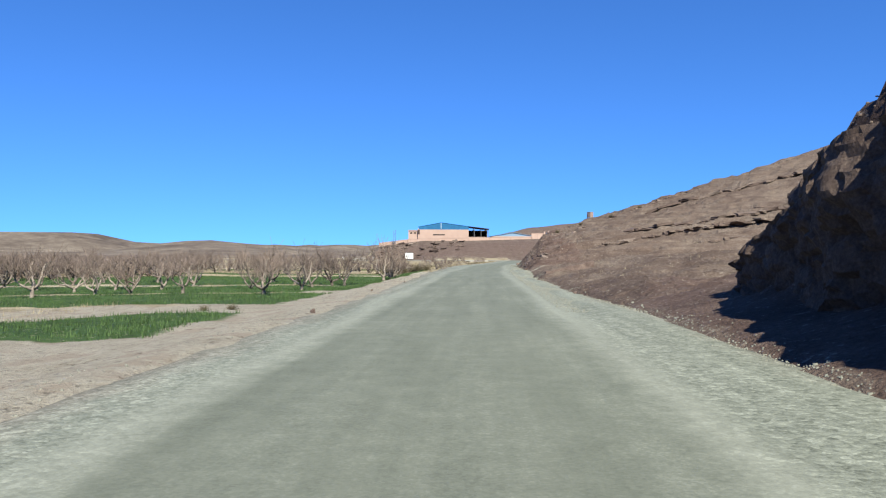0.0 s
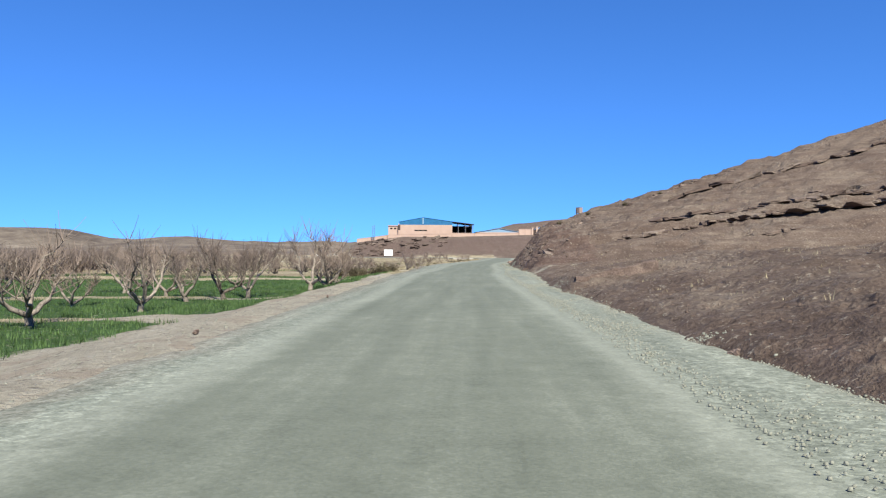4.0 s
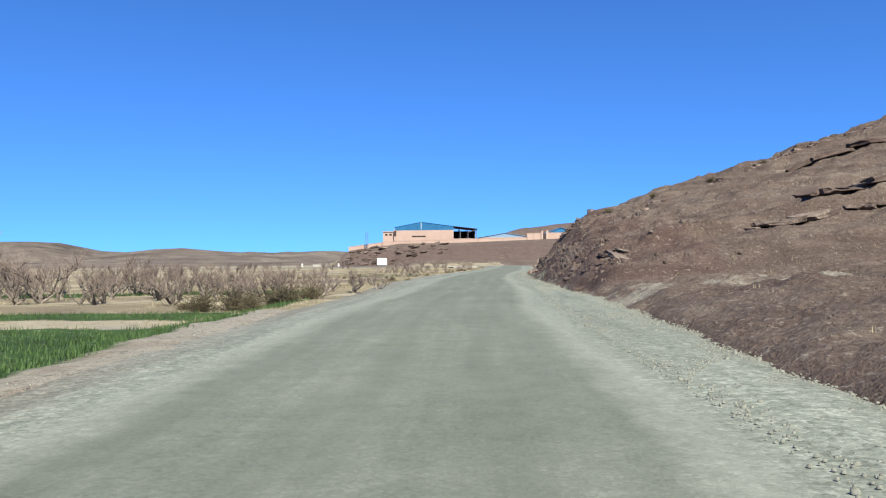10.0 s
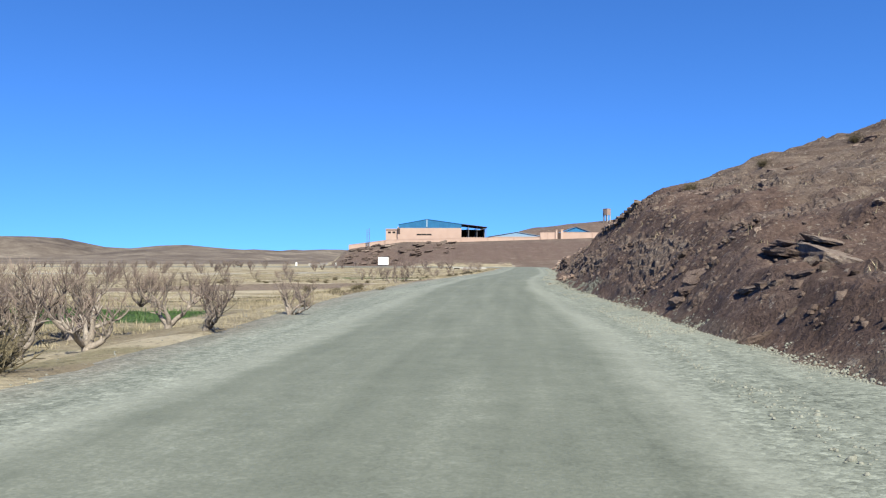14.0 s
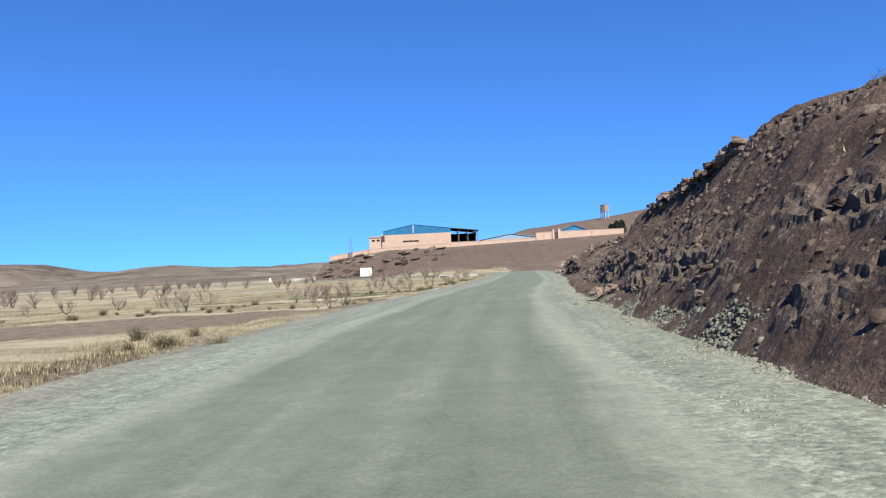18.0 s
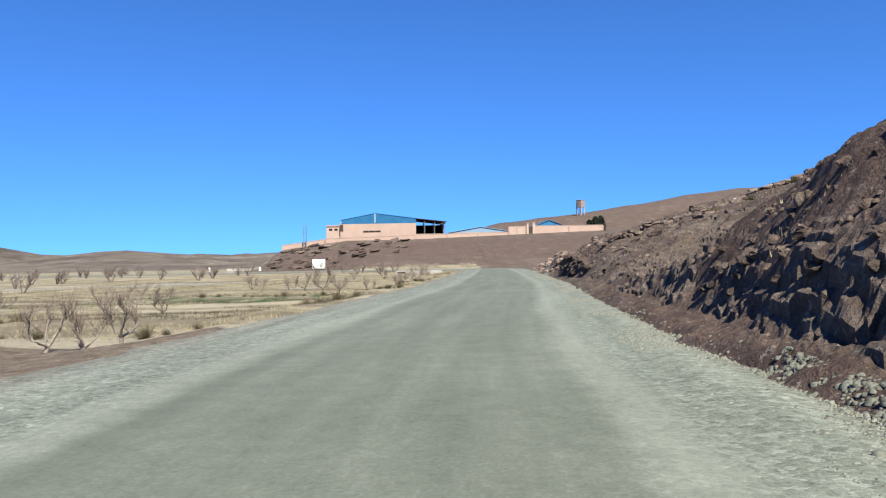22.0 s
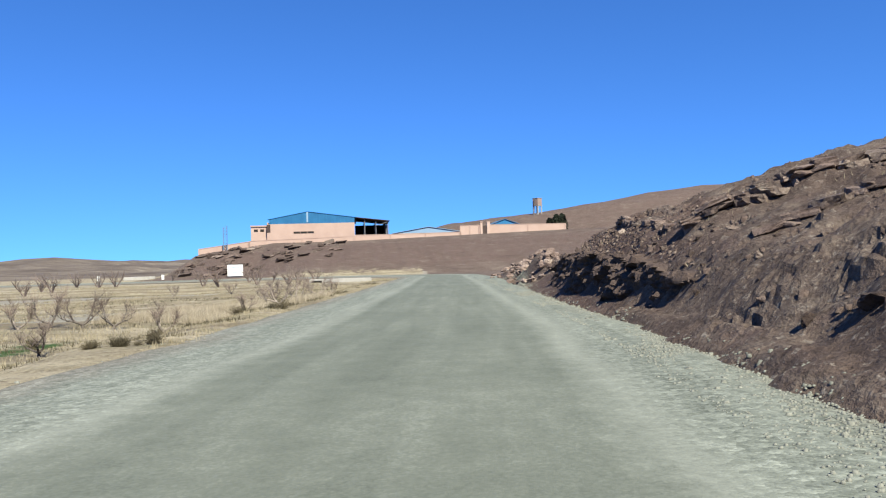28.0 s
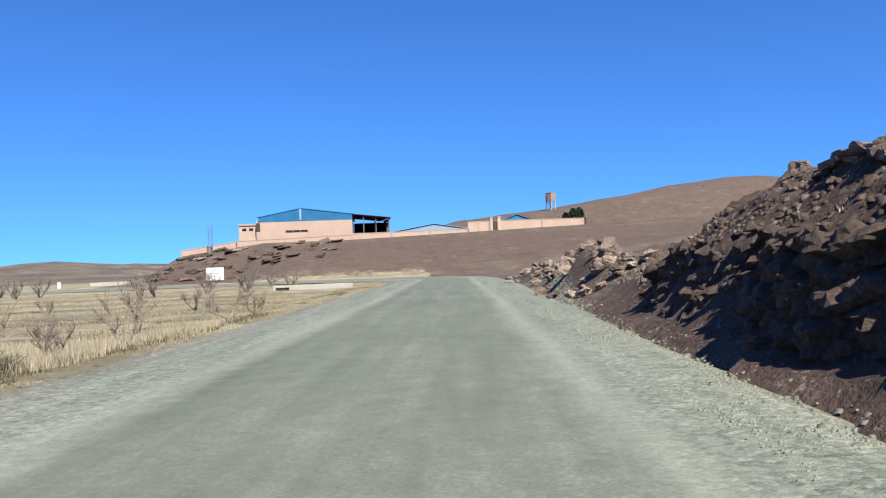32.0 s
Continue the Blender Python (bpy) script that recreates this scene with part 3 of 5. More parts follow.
GRID_Z = land(*np.meshgrid(GRID_X, GRID_Y))
build_ground()
build_road()


def lookup(x, y):
    """Heights of the built ground at many places."""
    x, y = np.asarray(x, float), np.asarray(y, float)
    i = np.clip(np.searchsorted(GRID_X, x) - 1, 0, len(GRID_X) - 2)
    j = np.clip(np.searchsorted(GRID_Y, y) - 1, 0, len(GRID_Y) - 2)
    u = (x - GRID_X[i]) / (GRID_X[i + 1] - GRID_X[i])
    v = (y - GRID_Y[j]) / (GRID_Y[j + 1] - GRID_Y[j])
    return (GRID_Z[j, i] * (1 - u) + GRID_Z[j, i + 1] * u) * (1 - v) + (GRID_Z[j + 1, i] * (1 - u) + GRID_Z[j + 1, i + 1] * u) * v


def ground_z(x, y):
    return float(lookup(x, y))


# ---- rock faces along the road ----
def rock_face(label, y0, y1, heights, inset, lean, rough, under=0.5, hang=0.12, grain=1.0, shelf=2.0):
    """A broken, blocky face of rock between y0 and y1; heights at even steps along it."""
    ny, nz = int((y1 - y0) / 0.075), 40
    yy, uu = np.meshgrid(np.linspace(y0, y1, ny + 1), np.linspace(0, 1, nz + 1), indexing="ij")
    high = np.interp((yy - y0) / (y1 - y0), np.linspace(0, 1, len(heights)), heights)
    base = lane(yy) + toe(yy) + talus(yy) - inset + 0.5 * value_noise(yy * 0.6, 0 * yy + 4, 87)
    z = -0.25 + (high + 0.25) * np.minimum(uu / 0.78, 1.0)
    x = base - hang * np.clip(z, 0, under * high) + lean * np.clip(z - under * high, 0, None)
    block, heart = worley(x * 0.9 * grain, yy * 0.62 * grain, z * 1.25 * grain, 91)
    chip, core = worley(x * 2.3 * grain, yy * 1.6 * grain, z * 2.6 * grain, 95)
    x = x - rough * (0.75 * (block - 0.5) + 0.5 * (0.5 - heart) + 0.4 * (chip - 0.5) + 0.3 * (0.5 - core) + 0.9 * fractal(yy, z, 0.7, 3, 99))
    over = np.clip((uu - 0.78) / 0.22, 0, 1)
    x = x + over * shelf
    crown = high + rough * (0.4 * (chip - 0.4) + 0.6 * (block - 0.5) + 0.4 * (0.5 - heart))
    z = z + 0.3 * rough * (core - 0.4) * np.minimum(uu * 4, 1)
    z = np.where(over > 0, crown * (1 - over) + np.minimum(lookup(x, yy) - 0.05 * over, high + 1.0) * over, z)
    verts, faces = np.stack([x.ravel(), yy.ravel(), z.ravel()], 1), []
    n = nz + 1
    for i in range(ny):
        for k in range(nz):
            a = i * n + k
            faces.append((a, a + 1, a + n + 1, a + n))
    ob = new("rock_face", mesh("rock_face", verts, faces, MAT_BANK_ROCK))
    return tagged(ob, label, "rock face", kind="structure")


MAT_BANK_ROCK = rock_material("bank_rock", 0.78)
MAT_BANK_SOIL = rock_material("bank_soil", 1.15)
rock_face("tall dark broken rock face above brown talus", 2.0, 19.3, (4.8, 4.9, 4.6, 3.7, 3.0, 1.2), 0.1, 0.3, 0.42, 0.7, 0.2, 1.3)
rock_face("shaded dark broken rock face above brown talus", 150.0, 172.2, (0.5, 0.9, 1.2, 1.4, 1.5, 1.6, 1.7, 1.7, 1.5, 0.5), 0.2, 0.36, 0.42, 0.0, 0.0, 2.9, 1.0)


def soil_block(x0, x1, y0, y1, top, lean):
    """A crumbling block of soil that stands out of the low bank."""
    bm = bmesh.new()
    box(bm, x0, x1, y0, y1, -0.3, top)
    bmesh.ops.subdivide_edges(bm, edges=bm.edges[:], cuts=14, use_grid_fill=True)
    for v in bm.verts:
        q = v.co.copy()
        v.co.z += 0.22 * (q.x - x0) * max(q.z, 0) / top
        v.co += Vector((noise.noise(q * 2.1), noise.noise(q * 2.1 + Vector((5, 0, 0))), noise.noise(q * 2.1 + Vector((0, 5, 0))))) * 0.09
        v.co += Vector((noise.noise(q * 6.0), noise.noise(q * 6.0 + Vector((5, 0, 0))), noise.noise(q * 6.0 + Vector((0, 5, 0))))) * 0.05
        v.co.x += lean * max(q.z, 0) * max(0.0, 1 - (q.x - x0) / 0.6)
        v.co.y += 0.3 * max(q.z, 0) * max(0.0, 1 - (q.y - y0) / 0.8)
    me = bpy.data.meshes.new("soil_block")
    bm.to_mesh(me)
    bm.free()
    me.materials.append(MAT_BANK_SOIL)
    tagged(new("soil_block", me), "crumbling block of brown soil in the low bank", "bank", kind="structure")


soil_block(6.45, 9.4, 46.95, 47.6, 0.50, 0.06)


def rough_sheet(key, label, pitch, amp, grain, rock, lean=(-0.62, -0.28, 0.6), seed=0):
    """Broken soil and rock as a fine sheet: blocks that jut out where rock(w, y, z) says, crumbling soil elsewhere."""
    y0, y1, w0, w1 = SHEETS[key]
    gy, gw = np.meshgrid(np.arange(y0, y1, pitch[0]), np.arange(w0, w1, pitch[1]), indexing="ij")
    gx = lane(gy) + toe(gy) + gw
    gz = lookup(gx, gy)
    rim = np.minimum(np.minimum(gw - w0, w1 - gw), np.minimum(gy - y0, y1 - gy))
    fade = step(0.1, 0.9, rim)
    mask = rock(gw, gy, gz) * fade
    cell, heart = worley(gx * grain[0], gy * grain[1], gz * grain[2], seed)
    chip, core = worley(gx * grain[0] * 2.6, gy * grain[1] * 2.6, gz * grain[2] * 2.4, seed + 5)
    lump = worley(gx * grain[0] * 0.4, gy * grain[1] * 0.4, gz * grain[2] * 0.45, seed + 9)[1]
    jut = mask * ((cell - 0.35) + 0.9 * (0.5 - lump) + 0.55 * (0.5 - heart) + 0.42 * (chip - 0.4) + 0.25 * (0.5 - core))
    soil = 0.13 * fractal(gx, gy, 0.8, 4, 41 + seed) + 0.09 * fractal(gx, gy, 3.1, 3, 47 + seed, 0.7)
    vx, vy = gx + lean[0] * amp * jut, gy + lean[1] * amp * jut
    vz = gz - 0.30 * (1 - step(0.0, 0.45, rim)) + 0.03 + fade * soil + lean[2] * amp * jut
    n = gx.shape[1]
    i, k = np.meshgrid(np.arange(gx.shape[0] - 1), np.arange(n - 1), indexing="ij")
    a = (i * n + k).ravel()
    me = mesh("broken_ground", np.stack([vx.ravel(), vy.ravel(), vz.ravel()], 1), np.stack([a, a + n, a + n + 1, a + 1], 1), MAT_GROUND)
    me.polygons.foreach_set("use_smooth", mask[:-1, :-1].ravel() < 0.2)
    cover(me, gx, gy)
    at = me.attributes.new("stone", "FLOAT", "POINT")
    at.data.foreach_set("value", np.clip(mask * (0.25 + 0.75 * cell), 0, 1).astype(np.float32).ravel())
    me.flip_normals()
    tagged(new("broken_ground", me), label, "bank", kind="structure")


def rock_on_mound(w, y, z):
    clods = step(0.3, 0.7, w) * (1 - step(2.0, 3.4, w)) * np.interp(y, [22, 26, 40, 47, 52, 60], [0.5, 0.75, 0.8, 0.7, 0.3, 0.15]) * step(-0.12, 0.12, value_noise(y * 0.5, w * 0.8, 71))
    ledges = step(0.16, 0.3, value_noise(y * 0.16 + 0.05 * w, w * 0.55, 72)) * step(2, 4, w) * 0.8
    return np.maximum(clods, ledges)


def rock_on_slope(w, y, z):
    rows = np.abs(((y - 79.6 - bed_shift(lane(y) + w)) / 2.3) % 1.0 - 0.5) * 2
    return step(0.62, 0.95, rows) * step(0.0, 0.22, value_noise(w * 0.14, y * 0.5, 73)) + 0.7 * step(0.2, 0.33, value_noise(w * 0.5, y * 0.9, 74))


def rock_on_bank(w, y, z):
    low = step(0.12, 0.4, z) * (1 - step(1.2, 2.2, z)) * np.interp(y, [79, 86, 95, 104, 125, 131], [0.5, 0.55, 0.6, 1.0, 1.0, 1.0])
    low = low * step(-0.2, 0.05, value_noise(y * 0.55, z * 1.6, 75) - 0.2 * (1 - step(98, 106, y)))
    diagonal = step(0.08, 0.24, value_noise(y * 0.22 + z * 0.5, z * 1.5 - 0.10 * y, 76)) * step(0.5, 1.0, z) * np.interp(y, [78, 98, 106, 120, 131], [0.9, 0.85, 0.5, 0.6, 0.3])
    return np.maximum(low, diagonal)


def rock_on_far_bank(w, y, z):
    low = step(0.12, 0.35, z) * (1 - step(0.9, 1.6, z)) * np.interp(y, [131, 136, 142, 150, 184], [1.0, 0.9, 0.9, 1.0, 1.0]) * step(-0.18 + 0.16 * step(134, 140, y), 0.06 + 0.12 * step(134, 140, y), value_noise(y * 0.5, z * 1.1, 78))
    strewn_blocks = 0.8 * step(0.06, 0.22, value_noise(w * 0.7, y * 0.6, 79)) * step(1.0, 2.0, w)
    return np.maximum(low, strewn_blocks)


rough_sheet("mound", "low bank of crumbling brown soil below a stony bench", (0.12, 0.12), 0.15, (1.6, 0.9, 5.0), rock_on_mound, seed=3)
rough_sheet("slope", "stony brown hillside with thin broken ledges", (0.15, 0.26), 0.26, (1.0, 1.6, 3.2), rock_on_slope, (-0.2, -0.75, 0.45), 11)
rough_sheet("bank", "broken dark brown soil bank with bands of jutting rock", (0.08, 0.08), 0.16, (4.2, 1.5, 7.0), rock_on_bank, seed=19)
rough_sheet("far bank", "stony brown bank below the rocky crest", (0.09, 0.09), 0.24, (2.8, 1.3, 5.2), rock_on_far_bank, seed=27)
rough_sheet("brink", "stony slope above the shaded rock face", (0.11, 0.11), 0.2, (2.2, 1.3, 4.4), rock_on_far_bank, seed=33)


# ---- the workshop on its terrace ----
def workshop():
    w = thing("workshop", "pink plastered workshop hall with a blue sheet-metal gable roof", "building", pose(0, 0, 0))
    part("wall", slab(-10.2, 12.4, 340.0, 340.35, 7.4, 13.1), MAT_PINK, w, "pink plaster front wall")
    part("wall", slab(-10.2, -9.85, 340.37, 372, 7.4, 13.6), MAT_PINK, w)
    part("wall", slab(12.05, 12.4, 340.37, 372, 7.4, 13.6), MAT_PINK, w)
    part("wall", slab(-9.8, 12.0, 371.6, 371.95, 7.4, 13.6), MAT_PINK, w)
    part("gable_sheet", prism([(-9.6, 13.12), (12.4, 13.12), (12.4, 14.5), (0.2, 16.15), (-9.6, 14.4)], 340.3, 340.4), MAT_BLUE, w, "blue corrugated gable cladding")
    part("roof", prism([(-10.0, 14.3), (0.2, 16.2), (0.2, 16.3), (-10.0, 14.42)], 340.15, 372.5), MAT_BLUE, w, "blue sheet-metal roof slope")
    part("roof", prism([(0.22, 16.2), (12.9, 14.45), (12.9, 14.55), (0.22, 16.3)], 340.15, 372.5), MAT_BLUE, w)
    part("ridge_strip", slab(-0.05, 0.4, 340.2, 340.28, 13.4, 16.1), MAT_PALE_BLUE, w, "pale vertical strip on the gable")
    for x in np.arange(-9.3, 12.3, 0.9):
        top = 14.4 + (x + 9.6) * 0.178 if x < 0.2 else 16.15 - (x - 0.2) * 0.135
        part("rib", slab(x, x + 0.12, 340.24, 340.30, 13.14, top - 0.08, bevel=0.0), MAT_BLUE, w)
    win = part("window", slab(-3.4, 1.9, 339.93, 339.99, 10.55, 11.05), MAT_DARK, w, "long low dark window strip")
    for x in (-3.45, -1.7, 0.05, 1.8):
        part("mullion", slab(x, x + 0.12, 339.88, 339.93, 10.5, 11.1), MAT_PINK_DIM, win)
    # a flat dark brown strip on the upper left of the front wall
    part("corner_recess", slab(-10.24, -9.3, 339.90, 339.98, 11.0, 13.0), MAT_RUST, w, "dark brown strip at the wall's left corner")
    an = part("annex", slab(-14.4, -10.25, 341.0, 350, 7.4, 12.7), MAT_PINK, w, "lower pink annex")
    part("parapet", slab(-14.5, -10.3, 340.75, 340.97, 12.5, 12.9), MAT_PINK_DIM, w)
    for x in (-13.6, -12.0):
        part("window", slab(x, x + 1.0, 340.90, 340.96, 11.3, 11.9), MAT_DARK, an)
    return w


def canopy():
    c = thing("canopy", "open lean-to canopy with a dark sheet roof on steel posts", "shelter")
    part("roof", prism([(12.5, 14.6), (21.8, 13.5), (21.8, 13.62), (12.5, 14.75)], 343.0, 362.0), MAT_RUST, c, "dark sloping sheet roof")
    for x in (15.0, 18.0, 21.2):
        for y in (343.6, 352.0, 361.0):
            part("post", slab(x, x + 0.22, y, y + 0.22, 7.5, 14.3 - (x - 12.5) * 0.118, bevel=0.0), MAT_STEEL, c)
    # both walls are coloured near-black to stand in for shade under the roof
    part("back_wall", slab(12.6, 22.0, 361.6, 361.9, 7.4, 13.4), MAT_DARK, c, "back wall coloured near-black for shade")
    part("side_wall", slab(20.6, 20.9, 350.0, 361.5, 7.4, 13.5), MAT_DARK, c)
    part("brace", prism([(18.0, 12.2), (21.6, 13.3), (21.6, 13.45), (18.0, 12.35)], 343.3, 343.4), MAT_STEEL, c)
    part("low_wall", slab(12.45, 20.0, 342.0, 342.3, 7.4, 9.9), MAT_PINK_DIM, c, "low pink wall below the canopy")
    return c


def wall_run(label, x0, x1, y, base0, base1, top0, top1, coping=True):
    w = thing("compound_wall", label, "wall", group="compound walls")
    part("masonry", prism([(x0, base0 - 4.5), (x1, base1 - 3.0), (x1, top1), (x0, top0)], y, y + 0.25), MAT_PINK, w)
    if coping:
        part("coping", prism([(x0 - 0.05, top0 + 0.004), (x1 + 0.05, top1 + 0.004), (x1 + 0.05, top1 + 0.14), (x0 - 0.05, top0 + 0.14)], y - 0.06, y + 0.31), MAT_PINK_DIM, w)
    n = max(2, int((x1 - x0) / 9))
    for k in range(n + 1):
        x = x0 + (x1 - x0) * k / n
        t = top0 + (top1 - top0) * k / n
        part("pier", slab(x - 0.18, x + 0.18, y - 0.12, y - 0.004, t - 3.2, t + 0.0, bevel=0.01), MAT_PINK_DIM, w)
    return w


workshop()
canopy()
wall_run("low pink plastered compound wall on the dark slope", -27.0, -14.6, 338.0, 5.2, 7.0, 7.0, 8.6)
wall_run("low pink plastered compound wall before the hall", -14.4, 12.2, 338.0, 7.0, 7.8, 8.7, 9.3)
wall_run("pink plastered compound wall along the terrace", 12.4, 40.0, 338.4, 7.8, 8.0, 9.5, 9.8)
wall_run("higher pink plastered wall beside the gate", 40.2, 45.2, 338.4, 8.0, 8.2, 11.4, 11.5)
wall_run("pink plastered compound wall beyond the gate", 48.2, 69.0, 339.5, 9.4, 9.9, 11.6, 11.5)


def gate():
    g = thing("gateway", "pink gate pillars with a dark metal gate", "gate")
    part("pillar", slab(45.5, 46.1, 338.2, 338.9, 7.4, 12.3), MAT_PINK, g)
    part("pillar", slab(47.3, 48.1, 338.2, 338.9, 7.4, 12.4), MAT_PINK, g)
    part("gate_leaf", slab(46.12, 47.28, 338.5, 338.6, 8.0, 11.4), MAT_RUST, g, "dark brown metal gate leaf")
    part("cap", slab(45.4, 46.2, 338.1, 339.0, 12.304, 12.5), MAT_PINK_DIM, g)
    part("cap", slab(47.2, 48.2, 338.1, 339.0, 12.404, 12.6), MAT_PINK_DIM, g)


def shed(name, label, x0, x1, y0, y1, base, eave, ridge, roof):
    h = thing(name, label, "building")
    xm = (x0 + x1) / 2
    for a in ((x0, x1, y0, y0 + 0.25), (x0, x1, y1 - 0.25, y1), (x0, x0 + 0.25, y0 + 0.26, y1 - 0.26), (x1 - 0.25, x1, y0 + 0.26, y1 - 0.26)):
        part("wall", slab(*a, base, eave), MAT_PINK, h)
    part("gable", prism([(x0, eave + 0.004), (x1, eave + 0.004), (xm, ridge - 0.05)], y0, y0 + 0.2), roof, h)
    part("roof", prism([(x0 - 0.4, eave), (xm, ridge), (xm, ridge + 0.1), (x0 - 0.4, eave + 0.1)], y0 - 0.3, y1 + 0.3), roof, h)
    part("roof", prism([(xm + 0.01, ridge), (x1 + 0.4, eave), (x1 + 0.4, eave + 0.1), (xm + 0.01, ridge + 0.1)], y0 - 0.3, y1 + 0.3), roof, h)
    return h


gate()
shed("storage_shed", "long low shed with a weathered pale blue sheet roof", 23.5, 43.5, 356, 372, 7.4, 10.6, 12.3, MAT_PALE_BLUE)
shed("small_hall", "small pink hall with a deep blue sheet roof", 52.0, 63.5, 366, 380, 8.5, 12.4, 14.6, MAT_BLUE)


def mast(x, y):
    m = thing("lattice_mast", "slim blue-grey lattice mast on the compound wall", "mast")
    for dx in (-0.45, 0.45):
        part("leg", slab(x + dx - 0.09, x + dx + 0.09, y - 0.09, y + 0.09, 6.6, 12.6 + dx * 0.4, bevel=0.0), MAT_BLUE_STEEL, m)
    for k in range(7):
        z = 7.6 + k * 0.75
        part("rung", slab(x - 0.36, x + 0.36, y - 0.05, y + 0.05, z, z + 0.10, bevel=0.0), MAT_BLUE_STEEL, m)
        part("diagonal", prism([(x - 0.36, z + 0.11), (x - 0.28, z + 0.11), (x + 0.36, z + 0.72), (x + 0.28, z + 0.72)], y - 0.04, y + 0.04), MAT_BLUE_STEEL, m)
    return m


MAT_BLUE_STEEL = plain("blue_grey_paint", (0.10, 0.19, 0.30), (0.18, 0.28, 0.40), 1.0, 0.6)
mast(-20.2, 336.5)


def water_tower(x, y):
    g = ground_z(x, y)
    w = thing("water_tower", "small pinkish-grey water tank raised on four concrete legs", "water tower", pose(x, y, 0, 0, 0, 38))
    x = y = 0.0
    z = 23.2
    for dx in (-1.1, 1.1):
        for dy in (-1.1, 1.1):
            part("leg", slab(x + dx - 0.18, x + dx + 0.18, y + dy - 0.18, y + dy + 0.18, g - 0.6, z, bevel=0.01), MAT_CONCRETE, w)
    part("beam", slab(x - 1.35, x + 1.35, y - 1.35, y + 1.35, z + 0.004, z + 0.25), MAT_CONCRETE, w)
    part("tank", slab(x - 1.3, x + 1.3, y - 1.3, y + 1.3, z + 0.26, z + 3.0, bevel=0.05), MAT_TANK, w, "square pinkish-grey tank")
    part("lid", slab(x - 1.4, x + 1.4, y - 1.4, y + 1.4, z + 3.004, z + 3.12), MAT_CONCRETE, w)
    part("pipe", slab(x - 1.75, x - 1.6, y - 0.1, y + 0.1, g - 0.3, z + 3.0, bevel=0.0), MAT_STEEL, w)


MAT_TANK = plain("tank_render", (0.34, 0.245, 0.21), (0.46, 0.35, 0.30), 0.6, 0.9, grain=4.0)
water_tower(84.0, 431.0)


def sign_board(x, y):
    g = ground_z(x, y)
    s = thing("sign_board", "white rectangular notice board on two metal posts", "sign")
    for dx in (-1.0, 1.0):
        part("post", slab(x + dx - 0.06, x + dx + 0.06, y, y + 0.12, g - 0.3, 2.5, bevel=0.0), MAT_STEEL, s)
    part("panel", slab(x - 1.55, x + 1.55, y - 0.07, y - 0.003, 0.2, 2.65), MAT_WHITE, s, "plain white panel")
    for z in (0.2, 2.57):
        part("frame", slab(x - 1.58, x + 1.58, y - 0.10, y - 0.072, z, z + 0.08, bevel=0.0), MAT_STEEL, s)
    for k, w in enumerate((0.9, 1.1, 0.7)):
        part("line", slab(x - w, x + w, y - 0.080, y - 0.074, 1.95 - 0.5 * k, 2.07 - 0.5 * k, bevel=0.0), MAT_PALE_BLUE, s)


sign_board(-12.2, 298.0)


def parapet(x0, x1, y, z):
    p = thing("bridge_parapet", "pale concrete parapet beside the side road", "wall")
    part("parapet", slab(x0, x1, y, y + 0.4, z - 1.2, z + 0.75, bevel=0.03), MAT_CONCRETE, p)
    part("parapet", slab(x0, x1, y + 5.0, y + 5.4, z - 1.2, z + 0.75, bevel=0.03), MAT_CONCRETE, p)
    part("deck", slab(x0, x1, y + 0.41, y + 4.99, z - 0.6, z - 0.05, bevel=0.02), MAT_CONCRETE, p)


parapet(-35.0, -30.0, 301.0, -0.1)


def culvert(x, y):
    c = thing("culvert", "small concrete culvert with a near-black panel painted as the shaded opening", "culvert")
    part("headwall", slab(x - 0.6, x + 6.0, y, y + 0.3, -0.8, 0.18, bevel=0.03), MAT_CONCRETE, c)
    # no hole: a dark panel on the headwall paints the shade inside
    part("opening", slab(x - 0.35, x + 0.75, y - 0.02, y - 0.003, -0.7, 0.02, bevel=0.0), MAT_DARK, c, "near-black panel painted as the shaded opening")


culvert(7.6, 220.0)


def marker(x, y, h):
    g = ground_z(x, y)
    m = thing("marker_post", "white painted concrete marker post", "post", group="marker posts")
    part("post", slab(x - 0.25, x + 0.25, y - 0.15, y + 0.15, g - 0.2, g + h, bevel=0.05), MAT_WHITE, m)
    part("cap", slab(x - 0.28, x + 0.28, y - 0.18, y + 0.18, g + h + 0.004, g + h + 0.1, bevel=0.02), MAT_CONCRETE, m)


marker(-37.0, 292.0, 1.0)
marker(-26.0, 296.0, 0.9)


# ---- bare trees ----
class Limbs:
    """Tapered tubes gathered into one mesh."""

    def __init__(self):
        self.v, self.f = [], []

    def tube(self, pts, r0, r1, sides):
        base = len(self.v)
        n = len(pts)
        for k, p in enumerate(pts):
            d = (pts[min(k + 1, n - 1)] - pts[max(k - 1, 0)]).normalized()
            u = d.orthogonal().normalized()
            w = d.cross(u)
            r = r0 + (r1 - r0) * k / (n - 1)
            for j in range(sides):
                a = 2 * math.pi * j / sides
                q = p + (u * math.cos(a) + w * math.sin(a)) * r
                self.v.append((q.x, q.y, q.z))
        for k in range(n - 1):
            for j in range(sides):
                a, b = base + k * sides + j, base + k * sides + (j + 1) % sides
                self.f.append((a, b, b + sides, a + sides))

    def path(self, start, way, length, bend, lift, n=5):
        pts, p, d = [start.copy()], start.copy(), way.normalized()
        for _ in range(n):
            d = (d + Vector((rnd.uniform(-1, 1), rnd.uniform(-1, 1), rnd.uniform(-1, 1))) * bend + Vector((0, 0, lift))).normalized()
            p = p + d * (length / n)
            pts.append(p.copy())
        return pts, d


